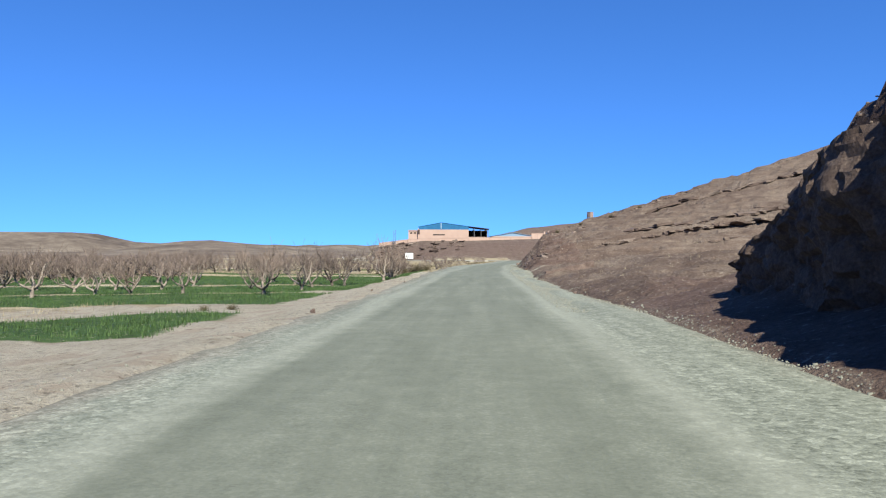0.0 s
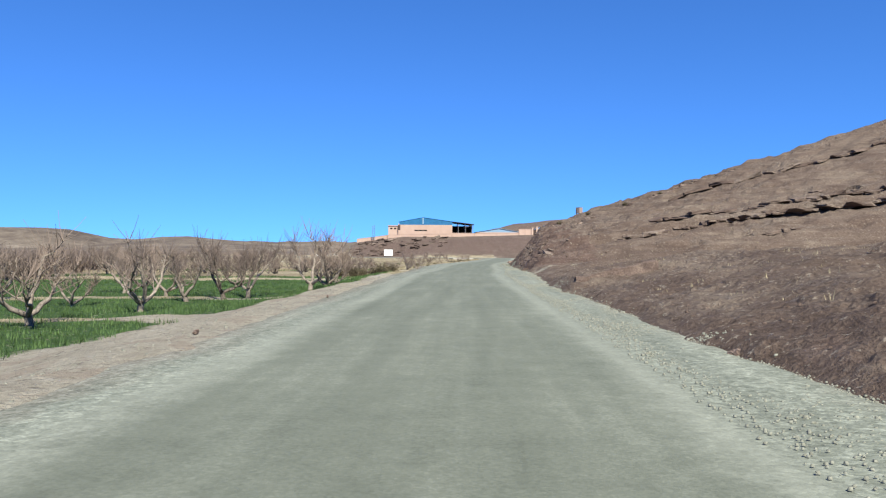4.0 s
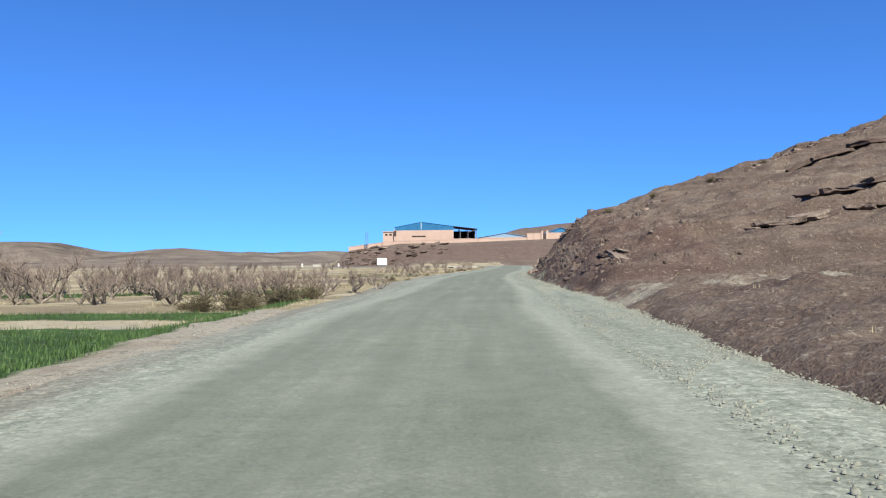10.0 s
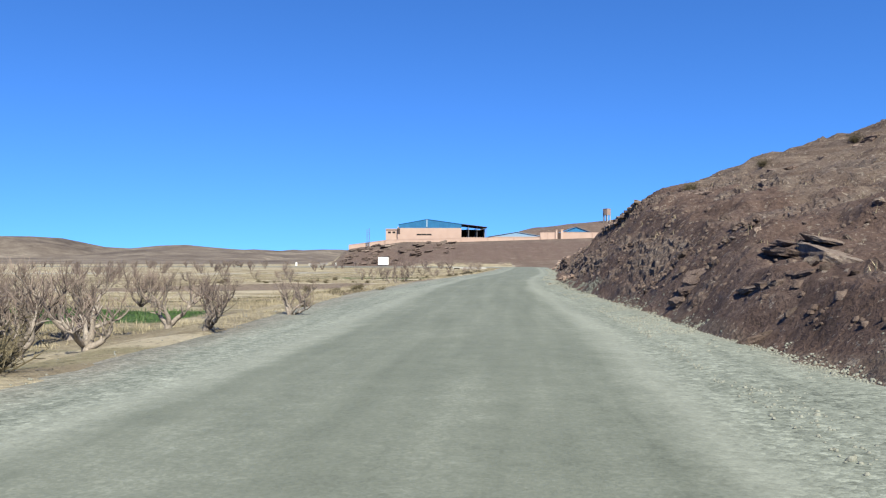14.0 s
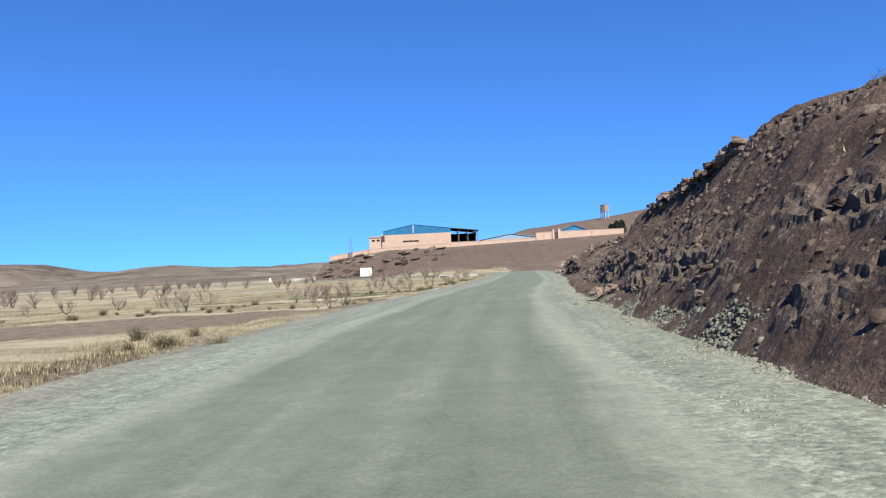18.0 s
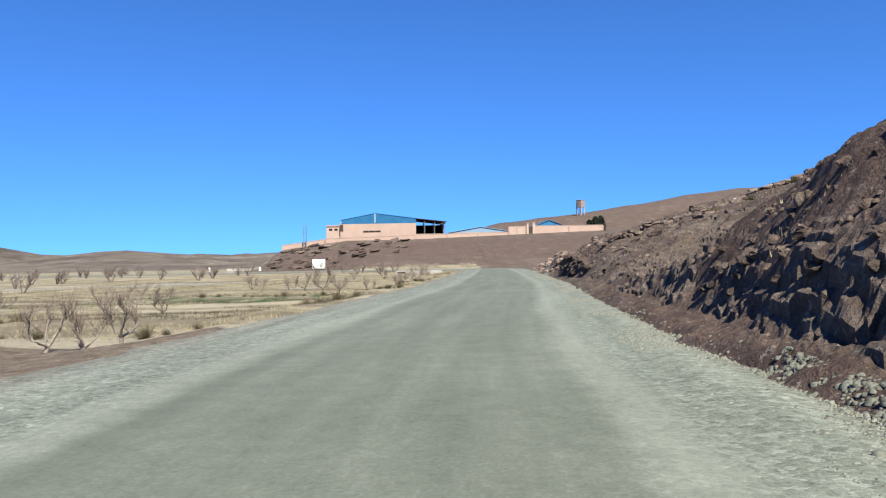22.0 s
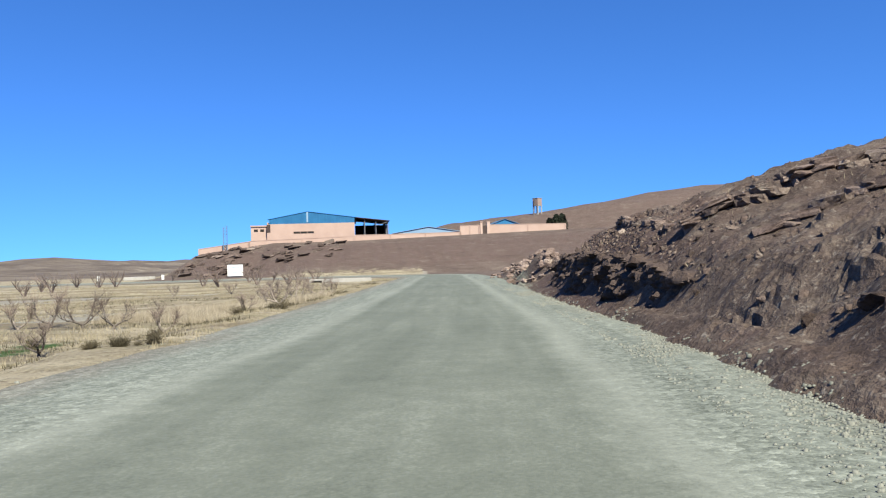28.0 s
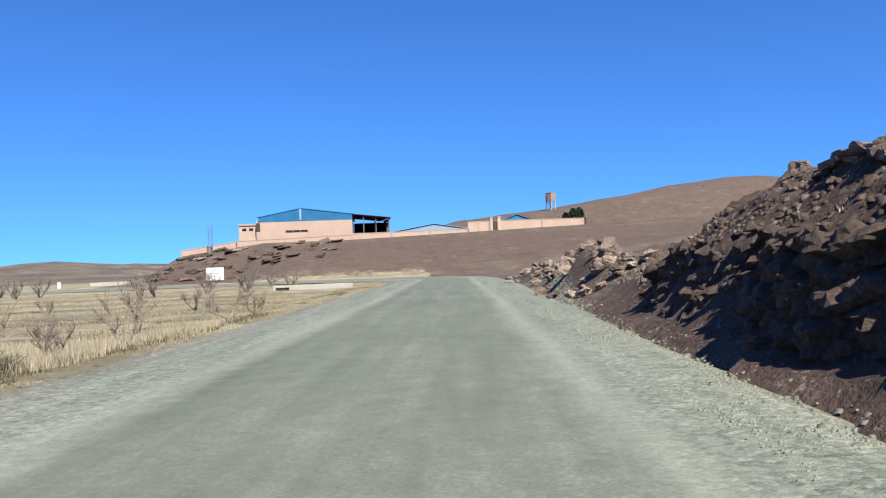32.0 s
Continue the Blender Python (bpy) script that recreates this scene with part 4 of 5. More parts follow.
def orchard_tree_meshes(height, limbs, twigs, thin=1.0):
    """Short trunk with pale limbs, and crown of branches and upright twigs, of one pruned fruit tree."""
    wood, crown = Limbs(), Limbs()
    pts, d = wood.path(Vector((0, 0, -0.2)), Vector((rnd.uniform(-0.3, 0.3), rnd.uniform(-0.3, 0.3), 1)), rnd.uniform(0.4, 0.6) * height / 2.5, 0.10, 0.1, 3)
    wood.tube(pts, 0.11 * thin, 0.09 * thin, 7)
    top = pts[-1]
    spin = rnd.uniform(0, 6.28)
    for k in range(limbs):
        a = spin + 2 * math.pi * k / limbs + rnd.uniform(-0.5, 0.5)
        way = Vector((math.cos(a), math.sin(a), rnd.uniform(0.25, 0.9)))
        lp, ld = wood.path(top - Vector((0, 0, 0.06)), way, height * rnd.uniform(0.46, 0.68), 0.40, 0.17, 7)
        wood.tube(lp, 0.072 * thin, 0.03 * thin, 6)
        for q in (3, 5, 6, 7):
            b = a + rnd.uniform(-1.6, 1.6)
            bw = Vector((0.8 * math.cos(b), 0.8 * math.sin(b), rnd.uniform(0.3, 1.3)))
            bp, _bd = wood.path(lp[q], bw, height * rnd.uniform(0.15, 0.34), 0.42, 0.16, 4)
            wood.tube(bp, 0.027 * thin, 0.012 * thin, 5)
            for _t in range(twigs * 4):
                o = bp[rnd.randint(1, 4)]
                c = rnd.uniform(0, 6.28)
                tw = Vector((0.75 * math.cos(c), 0.75 * math.sin(c), rnd.uniform(0.2, 1.6)))
                tp, _td = crown.path(o, tw, height * rnd.uniform(0.12, 0.38), 0.10, 0.10, 2)
                crown.tube(tp, 0.0095 * thin, 0.004 * thin, 3)
    return mesh("trunk", wood.v, wood.f, MAT_BARK, True), mesh("crown", crown.v, crown.f, MAT_TWIG)


TREES = [orchard_tree_meshes(h, n, t) for h, n, t in ((2.5, 3, 4), (2.3, 4, 4), (2.7, 3, 5), (2.2, 3, 5), (2.5, 4, 3), (2.0, 3, 4))]
LOW_TREES = [orchard_tree_meshes(h, n, t, 1.25) for h, n, t in ((1.7, 4, 1), (1.5, 5, 1), (1.9, 4, 2), (1.6, 3, 1))]


def orchard_tree(x, y, scale=1.0, pool=TREES, label="bare pruned fruit tree with pale limbs and thin upright twigs"):
    z = ground_z(x, y)
    t = thing("fruit_tree", label, "tree", pose(x, y, z, 0, 0, rnd.uniform(0, 360)) @ Matrix.Scale(scale, 4), group="orchard trees")
    trunk, crown = pool[rnd.randrange(len(pool))]
    part("trunk", trunk, None, t)
    part("crown", crown, None, t)


def orchard():
    near = []
    for s, y in ((-7.1, 52.8), (-6.8, 55.0), (-6.9, 57.3), (-7.3, 59.6), (-11.3, 50.0), (-10.2, 51.2), (-9.8, 53.0), (-13.1, 52.4), (-12.4, 59.8), (-15.5, 56.0)):
        near.append((s, y))
    for y in np.arange(24, 132, 3.9):
        for s in np.arange(-11.2, -118, -4.2):
            jy, js = rnd.uniform(-1.0, 1.0), rnd.uniform(-1.0, 1.0)
            if y < 36 and s > -20 or y < 48 and s > -11 or 47 < y < 62 and s > -15 or 56 < y < 75 and s > -36 or 68 < y < 96 and s > -18 + rnd.uniform(-3, 3) or y >= 96 and (s > -30 - (y - 96) * 0.9 or rnd.random() < 0.75) or rnd.random() < 0.10:
                continue
            near.append((s + js, y + jy))
    near.sort(key=lambda p: -p[0])
    for s, y in near[:165]:
        x = float(lane(y)) + s
        orchard_tree(x, y, rnd.uniform(0.85, 1.12) * (0.7 if y > 94 else 1.0))
    return near[165:]


far_trees = orchard()
for s, y, k in ((-7.2, 81.5, 0.62), (-6.3, 84.0, 0.55), (-7.9, 86.0, 0.6), (-5.9, 88.5, 0.5), (-9.0, 82.5, 0.6), (-10.2, 87.0, 0.6), (-8.6, 90.5, 0.6), (-11.5, 84.0, 0.65), (-12.8, 88.5, 0.65), (-7.0, 94.0, 0.5), (-14.5, 83.0, 0.65)):
    orchard_tree(float(lane(y)) + s, y, k * 1.2, LOW_TREES, "low pruned fruit tree with thick bare limbs")
for s, y, k in ((-7.0, 166.0, 0.5), (-8.7, 168.0, 0.5), (-8.8, 172.0, 0.5), (-7.9, 173.4, 0.58), (-8.7, 184.0, 0.6), (-8.2, 185.5, 0.45), (-10.0, 163.0, 0.5), (-9.6, 126.6, 0.5), (-9.1, 127.2, 0.52), (-8.5, 127.6, 0.48), (-11.0, 157.5, 0.42), (-19.5, 134.0, 0.6), (-20.5, 134.6, 0.6), (-13.5, 138.0, 0.55), (-14.6, 138.5, 0.55), (-12.8, 138.8, 0.5)):
    orchard_tree(float(lane(y)) + s, y, k, TREES, "small bare fruit tree in pale dry grass")
for _ in range(46):
    y = rnd.uniform(80.5, 92)
    orchard_tree(float(lane(y)) - rnd.uniform(7.5, 30), y, rnd.uniform(0.6, 0.85), LOW_TREES, "low pruned fruit tree with thick bare limbs")
for _ in range(30):
    y = rnd.uniform(89, 101)
    orchard_tree(float(lane(y)) - rnd.uniform(11, 32), y, rnd.uniform(0.5, 0.72), TREES, "small bare fruit tree in pale dry grass")
for y, s0, n in ((166, -12.3, 6), (147, -24, 5), (196, -14, 3)):
    for k in range(n):
        s = s0 - k * 1.35 * (1 if y == 166 else 2.6) + rnd.uniform(-0.4, 0.4)
        orchard_tree(float(lane(y)) + s, y + rnd.uniform(-1, 1), rnd.uniform(0.42, 0.58), TREES, "small bare fruit tree in pale dry grass")


def far_orchard(spots):
    """The orchard's far rows, and the scrub beyond, as one mass."""
    g = Limbs()
    for s, y in spots:
        x = float(lane(y)) + s
        z = ground_z(x, y)
        o = Vector((x, y, z - 0.1))
        for _ in range(4):
            a = rnd.uniform(0, 6.28)
            pts, d = g.path(o, Vector((0.7 * math.cos(a), 0.7 * math.sin(a), 1)), rnd.uniform(1.0, 1.5), 0.2, 0.1, 2)
            g.tube(pts, 0.09, 0.04, 3)
            for _t in range(11):
                b = rnd.uniform(0, 6.28)
                tp, _d = g.path(pts[rnd.randint(1, 2)], Vector((math.cos(b), math.sin(b), rnd.uniform(0.4, 1.8))), rnd.uniform(0.6, 1.3), 0.15, 0.1, 1)
                g.tube(tp, 0.026, 0.012, 3)
    tagged(new("far_orchard", mesh("far_orchard", g.v, g.f, MAT_TWIG)), "grey-brown mass of bare fruit trees", "orchard", kind="stuff")


spots = far_trees[:]
for _ in range(2300):
    y = 30 + 240 * rnd.random() ** 1.4
    s = rnd.uniform(-210, -50) if y < 130 else rnd.uniform(-150, -40)
    if y < 130 or rnd.random() < 0.12:
        spots.append((s, y))
for _ in range(600):
    y = rnd.uniform(36, 66)
    spots.append((-38 - 70 * rnd.random(), y))
for _ in range(1100):
    y = rnd.uniform(66, 128)
    spots.append((-26 - (y - 66) * 0.35 - 50 * rnd.random(), y))
for y in (222, 240):
    for k in range(4):
        spots.append((-18 - k * rnd.uniform(2.5, 3.5), y + rnd.uniform(-4, 4)))
far_orchard(spots)


def shrub_mesh(r, n):
    g = Limbs()
    for _ in range(n):
        a, e = rnd.uniform(0, 6.28), rnd.uniform(0.35, 1.5)
        o = Vector((rnd.uniform(-0.3, 0.3) * r, rnd.uniform(-0.3, 0.3) * r, -0.05))
        pts, d = g.path(o, Vector((math.cos(a) * math.cos(e), math.sin(a) * math.cos(e), math.sin(e))), r * rnd.uniform(0.6, 1.1), 0.25, 0.0, 3)
        g.tube(pts, 0.012, 0.005, 3)
        for _t in range(4):
            b = rnd.uniform(0, 6.28)
            tp, _d = g.path(pts[rnd.randint(1, 3)], Vector((math.cos(b), math.sin(b), rnd.uniform(0, 1))), r * rnd.uniform(0.2, 0.4), 0.2, 0.0, 1)
            g.tube(tp, 0.009, 0.004, 3)
    return mesh("shrub", g.v, g.f, MAT_SHRUB)


SHRUBS = [shrub_mesh(0.7, 90), shrub_mesh(0.5, 70), shrub_mesh(0.9, 120)]


def shrub(x, y, k=1.0, label="dense dry grey-brown shrub"):
    ob = new("shrub", SHRUBS[rnd.randrange(3)])
    ob.matrix_basis = pose(x, y, ground_z(x, y), 0, 0, rnd.uniform(0, 360)) @ Matrix.Scale(k, 4)
    tagged(ob, label, "shrub", "dry shrubs")


for s, y, k in ((-6.6, 78.2, 0.8), (-7.3, 77.6, 1.0), (-8.0, 78.4, 1.05), (-8.8, 77.9, 1.0), (-9.6, 78.6, 1.0), (-10.6, 78.0, 0.9), (-7.7, 79.2, 0.9), (-9.2, 79.4, 1.0), (-11.6, 78.8, 0.8), (-6.9, 76.9, 0.6), (-7.6, 108, 0.35), (-9.4, 25.6, 0.4), (-8.8, 26.6, 0.45),
                (-6.3, 92, 0.5), (-7.0, 141, 0.3), (-12, 114, 0.5), (-7.4, 168, 0.4)):
    shrub(float(lane(y)) + s, y, k)
for y0, s0, s1, n in ((130, -24, -7, 15), (159.5, -24, -8, 14), (137, -34, -15, 12), (106, -10, -6, 6), (153, -9, -6.4, 7), (164, -9, -6.4, 7), (144, -9, -6.4, 6)):
    for _ in range(n):
        shrub(float(lane(y0)) + rnd.uniform(s0, s1), y0 + rnd.uniform(-0.5, 0.5), rnd.uniform(0.22, 0.42), "low olive-brown scrub on a field bank")
for x, y, k in ((16, 105, 0.5), (19, 104, 0.45), (23, 103.5, 0.5), (27, 104, 0.6), (24.5, 150, 0.5), (27, 151, 0.6), (30, 152, 0.6), (33, 152, 0.7), (26, 172, 0.4), (28, 176, 0.5), (31, 178, 0.5), (36, 155, 0.7)):
    shrub(x, y, k, "low dry shrub on the rocky crest")


def dark_tree(x, y, h):
    g = ground_z(x, y)
    t = thing("evergreen_tree", "dark dense evergreen tree behind the compound wall", "tree", group="evergreens")
    w = Limbs()
    w.tube([Vector((x, y, g - 0.3)), Vector((x, y, g + h * 0.8))], 0.22, 0.05, 7)
    part("trunk", mesh("trunk", w.v, w.f, MAT_BARK), None, t)
    v, f = [], []
    for _ in range(900):
        u = rnd.random()
        r = (1 - u ** 3) ** 0.6 * h * 0.30 * rnd.uniform(0.3, 1.0) + 0.1
        a = rnd.uniform(0, 6.28)
        c = Vector((x + r * math.cos(a), y + r * math.sin(a), g + h * (0.12 + 0.88 * u)))
        k = len(v)
        for _j in range(3):
            v.append(tuple(c + Vector((rnd.uniform(-1, 1), rnd.uniform(-1, 1), rnd.uniform(-1, 1))) * 0.38))
        f.append((k, k + 1, k + 2))
    part("crown", mesh("crown", v, f, MAT_CONIFER), None, t)


dark_tree(69.5, 350.0, 4.8)
dark_tree(71.4, 351.0, 5.0)
dark_tree(68.0, 352.0, 3.9)


# ---- rocks ----
def rock_mesh(kind, material, seed):
    """An angular stone: a hull of random points, its facets broken up a little."""
    r = random.Random(seed)
    bm = bmesh.new()
    for _ in range(13):
        p = Vector((r.gauss(0, 1), r.gauss(0, 1), r.gauss(0, 1))).normalized() * r.uniform(0.7, 1.0)
        if kind == "slab":
            p = Vector((p.x * 1.0, p.y * 0.62, max(-0.2, min(0.2, p.z * 0.6))))
        else:
            p = Vector((p.x * 0.62, p.y * 0.52, p.z * 0.45))
        bm.verts.new(p)
    bmesh.ops.convex_hull(bm, input=bm.verts)
    bmesh.ops.delete(bm, geom=[v for v in bm.verts if not v.link_faces], context="VERTS")
    for cut in range(2):
        bmesh.ops.subdivide_edges(bm, edges=bm.edges[:], cuts=1, use_grid_fill=True)
        bmesh.ops.triangulate(bm, faces=bm.faces[:])
        amp = 0.10 / (cut + 1)
        for v in bm.verts:
            q = v.co * (3.0 * (cut + 1)) + Vector((seed * 1.7, 0, 0))
            v.co += Vector((noise.noise(q), noise.noise(q + Vector((9, 0, 0))), 0.6 * noise.noise(q + Vector((0, 9, 0))))) * amp * 1.6
    me = bpy.data.meshes.new("rock")
    bm.to_mesh(me)
    bm.free()
    me.materials.append(material)
    return me


BOULDERS = [rock_mesh("boulder", MAT_ROCK, k) for k in range(6)] + [rock_mesh("boulder", MAT_PALE_ROCK, 20 + k) for k in range(2)]
HEAP = [rock_mesh("boulder", MAT_PALE_ROCK, 100 + k) for k in range(4)] + BOULDERS[:2]
DARK_BOULDERS = [rock_mesh("boulder", MAT_DARK_ROCK, 40 + k) for k in range(6)] + BOULDERS[:2]
SLABS = [rock_mesh("slab", MAT_ROCK, 60 + k) for k in range(6)] + [rock_mesh("slab", MAT_DARK_ROCK, 80 + k) for k in range(3)] + [rock_mesh("slab", MAT_PALE_ROCK, 90)]


def put_rock(pool, x, y, size, label, group, lift=0.1, flat=1.0, along=None, name="rock"):
    z = ground_z(x, y)
    ob = new(name, pool[rnd.randrange(len(pool))])
    turn = along + rnd.uniform(-14, 14) if along is not None else rnd.uniform(0, 360)
    ob.matrix_basis = pose(x, y, z + lift * size, rnd.uniform(-9, 9), rnd.uniform(-9, 9), turn) @ Matrix.Diagonal((size * rnd.uniform(0.8, 1.3), size * rnd.uniform(0.8, 1.2), size * flat * rnd.uniform(0.8, 1.2), 1))
    return tagged(ob, label, "rock", group)


def bed_block(seed, material):
    """One block of a rock bed: a box with chopped corners and a worn skin."""
    r = random.Random(seed)
    bm = bmesh.new()
    box(bm, -0.5, 0.5, -0.5, 0.5, -0.5, 0.5)
    for _ in range(5):
        way = Vector((r.choice((-1, 1)) * r.uniform(0.5, 1), r.choice((-1, 1)) * r.uniform(0.4, 1), r.uniform(-0.45, 0.45))).normalized()
        cutting = bmesh.ops.bisect_plane(bm, geom=bm.verts[:] + bm.edges[:] + bm.faces[:], plane_co=way * r.uniform(0.40, 0.58), plane_no=way, clear_outer=True)
        edges = [e for e in cutting["geom_cut"] if isinstance(e, bmesh.types.BMEdge)]
        if edges:
            bmesh.ops.holes_fill(bm, edges=bm.edges[:], sides=0)
    bmesh.ops.triangulate(bm, faces=bm.faces[:])
    bmesh.ops.subdivide_edges(bm, edges=[e for e in bm.edges if e.calc_length() > 0.3], cuts=2, use_grid_fill=True)
    bmesh.ops.triangulate(bm, faces=bm.faces[:])
    for v in bm.verts:
        q = v.co * 4.0 + Vector((seed * 1.3, 0, 0))
        v.co += Vector((noise.noise(q), noise.noise(q + Vector((9, 0, 0))), noise.noise(q + Vector((0, 9, 0))))) * 0.07
    me = bpy.data.meshes.new("rock_slab")
    bm.to_mesh(me)
    bm.free()
    me.materials.append(material)
    return me


MAT_BED = rock_material("bedded_rock", 0.92)
BED_BLOCKS = [bed_block(k, MAT_BED) for k in range(9)]
DARK_BLOCKS = [bed_block(50 + k, MAT_BANK_ROCK) for k in range(4)] + BED_BLOCKS[:2]
PALE_BLOCKS = [bed_block(30 + k, MAT_CREST) for k in range(5)] + BED_BLOCKS[:4]


def outcrop(label, line, beds, length, thick, depth, density, blocks, seed, inset=0.0, lift=0.0):
    """A broken ledge of bedded rock along a line of ground points; each upper bed hangs over the lower one."""
    r = random.Random(seed)
    xs, ys = np.array([p[0] for p in line]), np.array([p[1] for p in line])
    run = np.concatenate([[0], np.cumsum(np.hypot(np.diff(xs), np.diff(ys)))])
    root = thing("rock_outcrop", label, "rock outcrop", kind="structure")
    for k in range(beds):
        d = r.uniform(0, length)
        while d < run[-1]:
            span = length * r.uniform(0.45, 1.6)
            gap = value_noise(d * 0.22 + 7.3 * seed, k * 0.4 + 0.5, 85) + 0.5
            if gap < density and r.random() < 0.92:
                x, y = float(np.interp(d, run, xs)), float(np.interp(d, run, ys))
                x1, y1 = float(np.interp(d + 1.0, run, xs)), float(np.interp(d + 1.0, run, ys))
                x0, y0 = float(np.interp(d - 1.0, run, xs)), float(np.interp(d - 1.0, run, ys))
                turn = math.atan2(y1 - y0, x1 - x0)
                rise = math.degrees(math.atan2(ground_z(x1, y1) - ground_z(x0, y0), math.hypot(x1 - x0, y1 - y0)))
                back = 0.30 * depth - 0.22 * depth * (k % 2) + inset + r.uniform(-0.12, 0.12) * depth
                x, y = x - math.sin(turn) * back, y + math.cos(turn) * back
                t = thick * r.uniform(0.65, 1.35)
                z = (ground_z(x, y) + ground_z(x + math.sin(turn) * depth * 0.5, y - math.cos(turn) * depth * 0.5)) / 2 + (k + 0.15) * thick * 0.8 + lift
                ob = part("rock_slab", blocks[r.randrange(len(blocks))], None, root)
                ob.matrix_basis = pose(x, y, z, r.uniform(-12, 9), -0.7 * rise + r.uniform(-9, 9), math.degrees(turn) + r.uniform(-25, 25)) @ Matrix.Diagonal((span * 1.15, depth * r.uniform(0.7, 1.2), t * 1.1, 1))
            d += span * r.uniform(0.75, 1.1)
    return root


def bed_line(j, x0, x1, offset=0.0):
    return [(x, 79.6 + BED * j + offset + float(bed_shift(x))) for x in np.arange(x0, x1, 1.5)]


LEDGE = "thin broken ledge of brown bedded rock along the hillside"
outcrop(LEDGE, [(8.8, 81.0), (10.2, 80.2), (12.5, 80.3), (16.5, 80.4), (20.0, 80.9)], 1, 0.6, 0.13, 0.7, 0.42, BED_BLOCKS, 1)
outcrop(LEDGE, bed_line(0, 16.0, 40.0), 1, 0.9, 0.22, 0.9, 0.42, BED_BLOCKS, 3, -0.2, 0.08)
outcrop(LEDGE, bed_line(1, 17.5, 30.0), 2, 1.1, 0.18, 1.0, 0.95, BED_BLOCKS, 4, -0.35, 0.10)
outcrop(LEDGE, bed_line(1, 28.0, 64.0), 2, 1.9, 0.24, 1.4, 0.95, BED_BLOCKS, 5, -0.45, 0.16)
outcrop(LEDGE, bed_line(1, 21.0, 64.0, 1.7), 2, 1.6, 0.22, 1.2, 0.8, BED_BLOCKS, 6, -0.4, 0.14)
outcrop(LEDGE, bed_line(2, 22.0, 60.0, 1.0), 1, 0.8, 0.2, 0.9, 0.36, BED_BLOCKS, 15, -0.2, 0.08)
outcrop(LEDGE, bed_line(4, 27.0, 66.0, 0.8), 1, 2.0, 0.26, 1.3, 0.85, BED_BLOCKS, 16, -0.45, 0.16)
outcrop(LEDGE, [(9.6, 86.5), (11.5, 88.0), (14.0, 89.0), (18.0, 90.0)], 1, 0.45, 0.14, 0.5, 0.40, BED_BLOCKS, 7)
OVERHANG = "brown rock slab hanging over a shaded hollow in the bank"
outcrop(OVERHANG, [(11.25, 85.7), (11.45, 84.3), (11.95, 82.9)], 1, 0.6, 0.13, 0.75, 2.0, BED_BLOCKS, 17, -0.2, 0.04)
outcrop(OVERHANG, [(10.95, 84.1), (11.05, 83.2), (11.5, 82.0)], 1, 0.7, 0.14, 0.75, 2.0, BED_BLOCKS, 18, -0.22, 0.05)
outcrop(OVERHANG, [(9.75, 83.0), (9.9, 82.0), (10.3, 81.2)], 1, 0.45, 0.12, 0.55, 2.0, BED_BLOCKS, 19, -0.18, 0.03)
for _ in range(16):
    put_rock(BOULDERS, 11.4 + rnd.gauss(0, 0.25), 87.6 + rnd.gauss(0, 0.6), rnd.uniform(0.12, 0.24), "brown stone in a small heap on the slope", "heap of stones on the slope", 0.3, name="field_stone")
CREST = "weathered overhanging ledge of rock along the crest of the slope"
outcrop(CREST, [(15.4, 121.0), (15.1, 116.0), (15.0, 110.5)], 3, 0.5, 0.16, 0.65, 1.1, PALE_BLOCKS, 20, -0.15, 0.0)
outcrop(CREST, [(15.0, 110.0), (14.9, 105.0), (15.6, 100.0), (18.5, 101.5), (26.0, 104.0), (36.0, 106.5)], 2, 0.42, 0.13, 0.6, 0.85, PALE_BLOCKS, 8, -0.15, -0.12)
outcrop("dark blocks of rock jutting from the bank", [(13.3, 116.0), (12.95, 112.4), (12.65, 109.5), (12.4, 106.0), (12.2, 101.0), (12.0, 96.0)], 1, 0.4, 0.22, 0.5, 0.42, DARK_BLOCKS, 9, -0.1, 0.02)
outcrop(CREST, [(20.0, 156.2), (20.7, 155.6), (22.8, 154.6), (27.0, 153.0), (34.0, 152.0), (44.0, 152.5)], 3, 0.5, 0.15, 0.65, 0.8, PALE_BLOCKS, 10)
outcrop(CREST, [(19.4, 151.6), (21.5, 150.4), (24.5, 149.4), (30.0, 149.6), (38.0, 151.0)], 2, 0.5, 0.15, 0.6, 0.5, PALE_BLOCKS, 11)
outcrop("pale broken blocks of rock above the shaded face", [(20.6, 158.0), (21.2, 161.0), (21.8, 164.0), (22.6, 168.0)], 1, 0.35, 0.12, 0.45, 0.4, PALE_BLOCKS, 14, -0.1, 0.02)
BRINK = "weathered grey-brown rock lying above the shaded rock face"
for _ in range(130):
    y = rnd.uniform(156, 182)
    w = 1.9 + 6.5 * rnd.random()
    put_rock(BOULDERS, float(lane(y) + toe(y)) + w, y, rnd.uniform(0.10, 0.28) * (1.7 if rnd.random() < 0.25 else 1.0), BRINK, "rocks above the face", 0.2, name="loose_rock")
TERR = "dark brown rock slab on the slope below the workshop"
for _ in range(95):
    x = rnd.uniform(-25, 9)
    put_rock(SLABS[6:9] + SLABS[:1], x, rnd.uniform(300, 332), rnd.uniform(0.6, 2.0), TERR, "terrace slabs", 0.12, rnd.uniform(0.8, 1.6), rnd.uniform(-20, 20), "rock_slab")
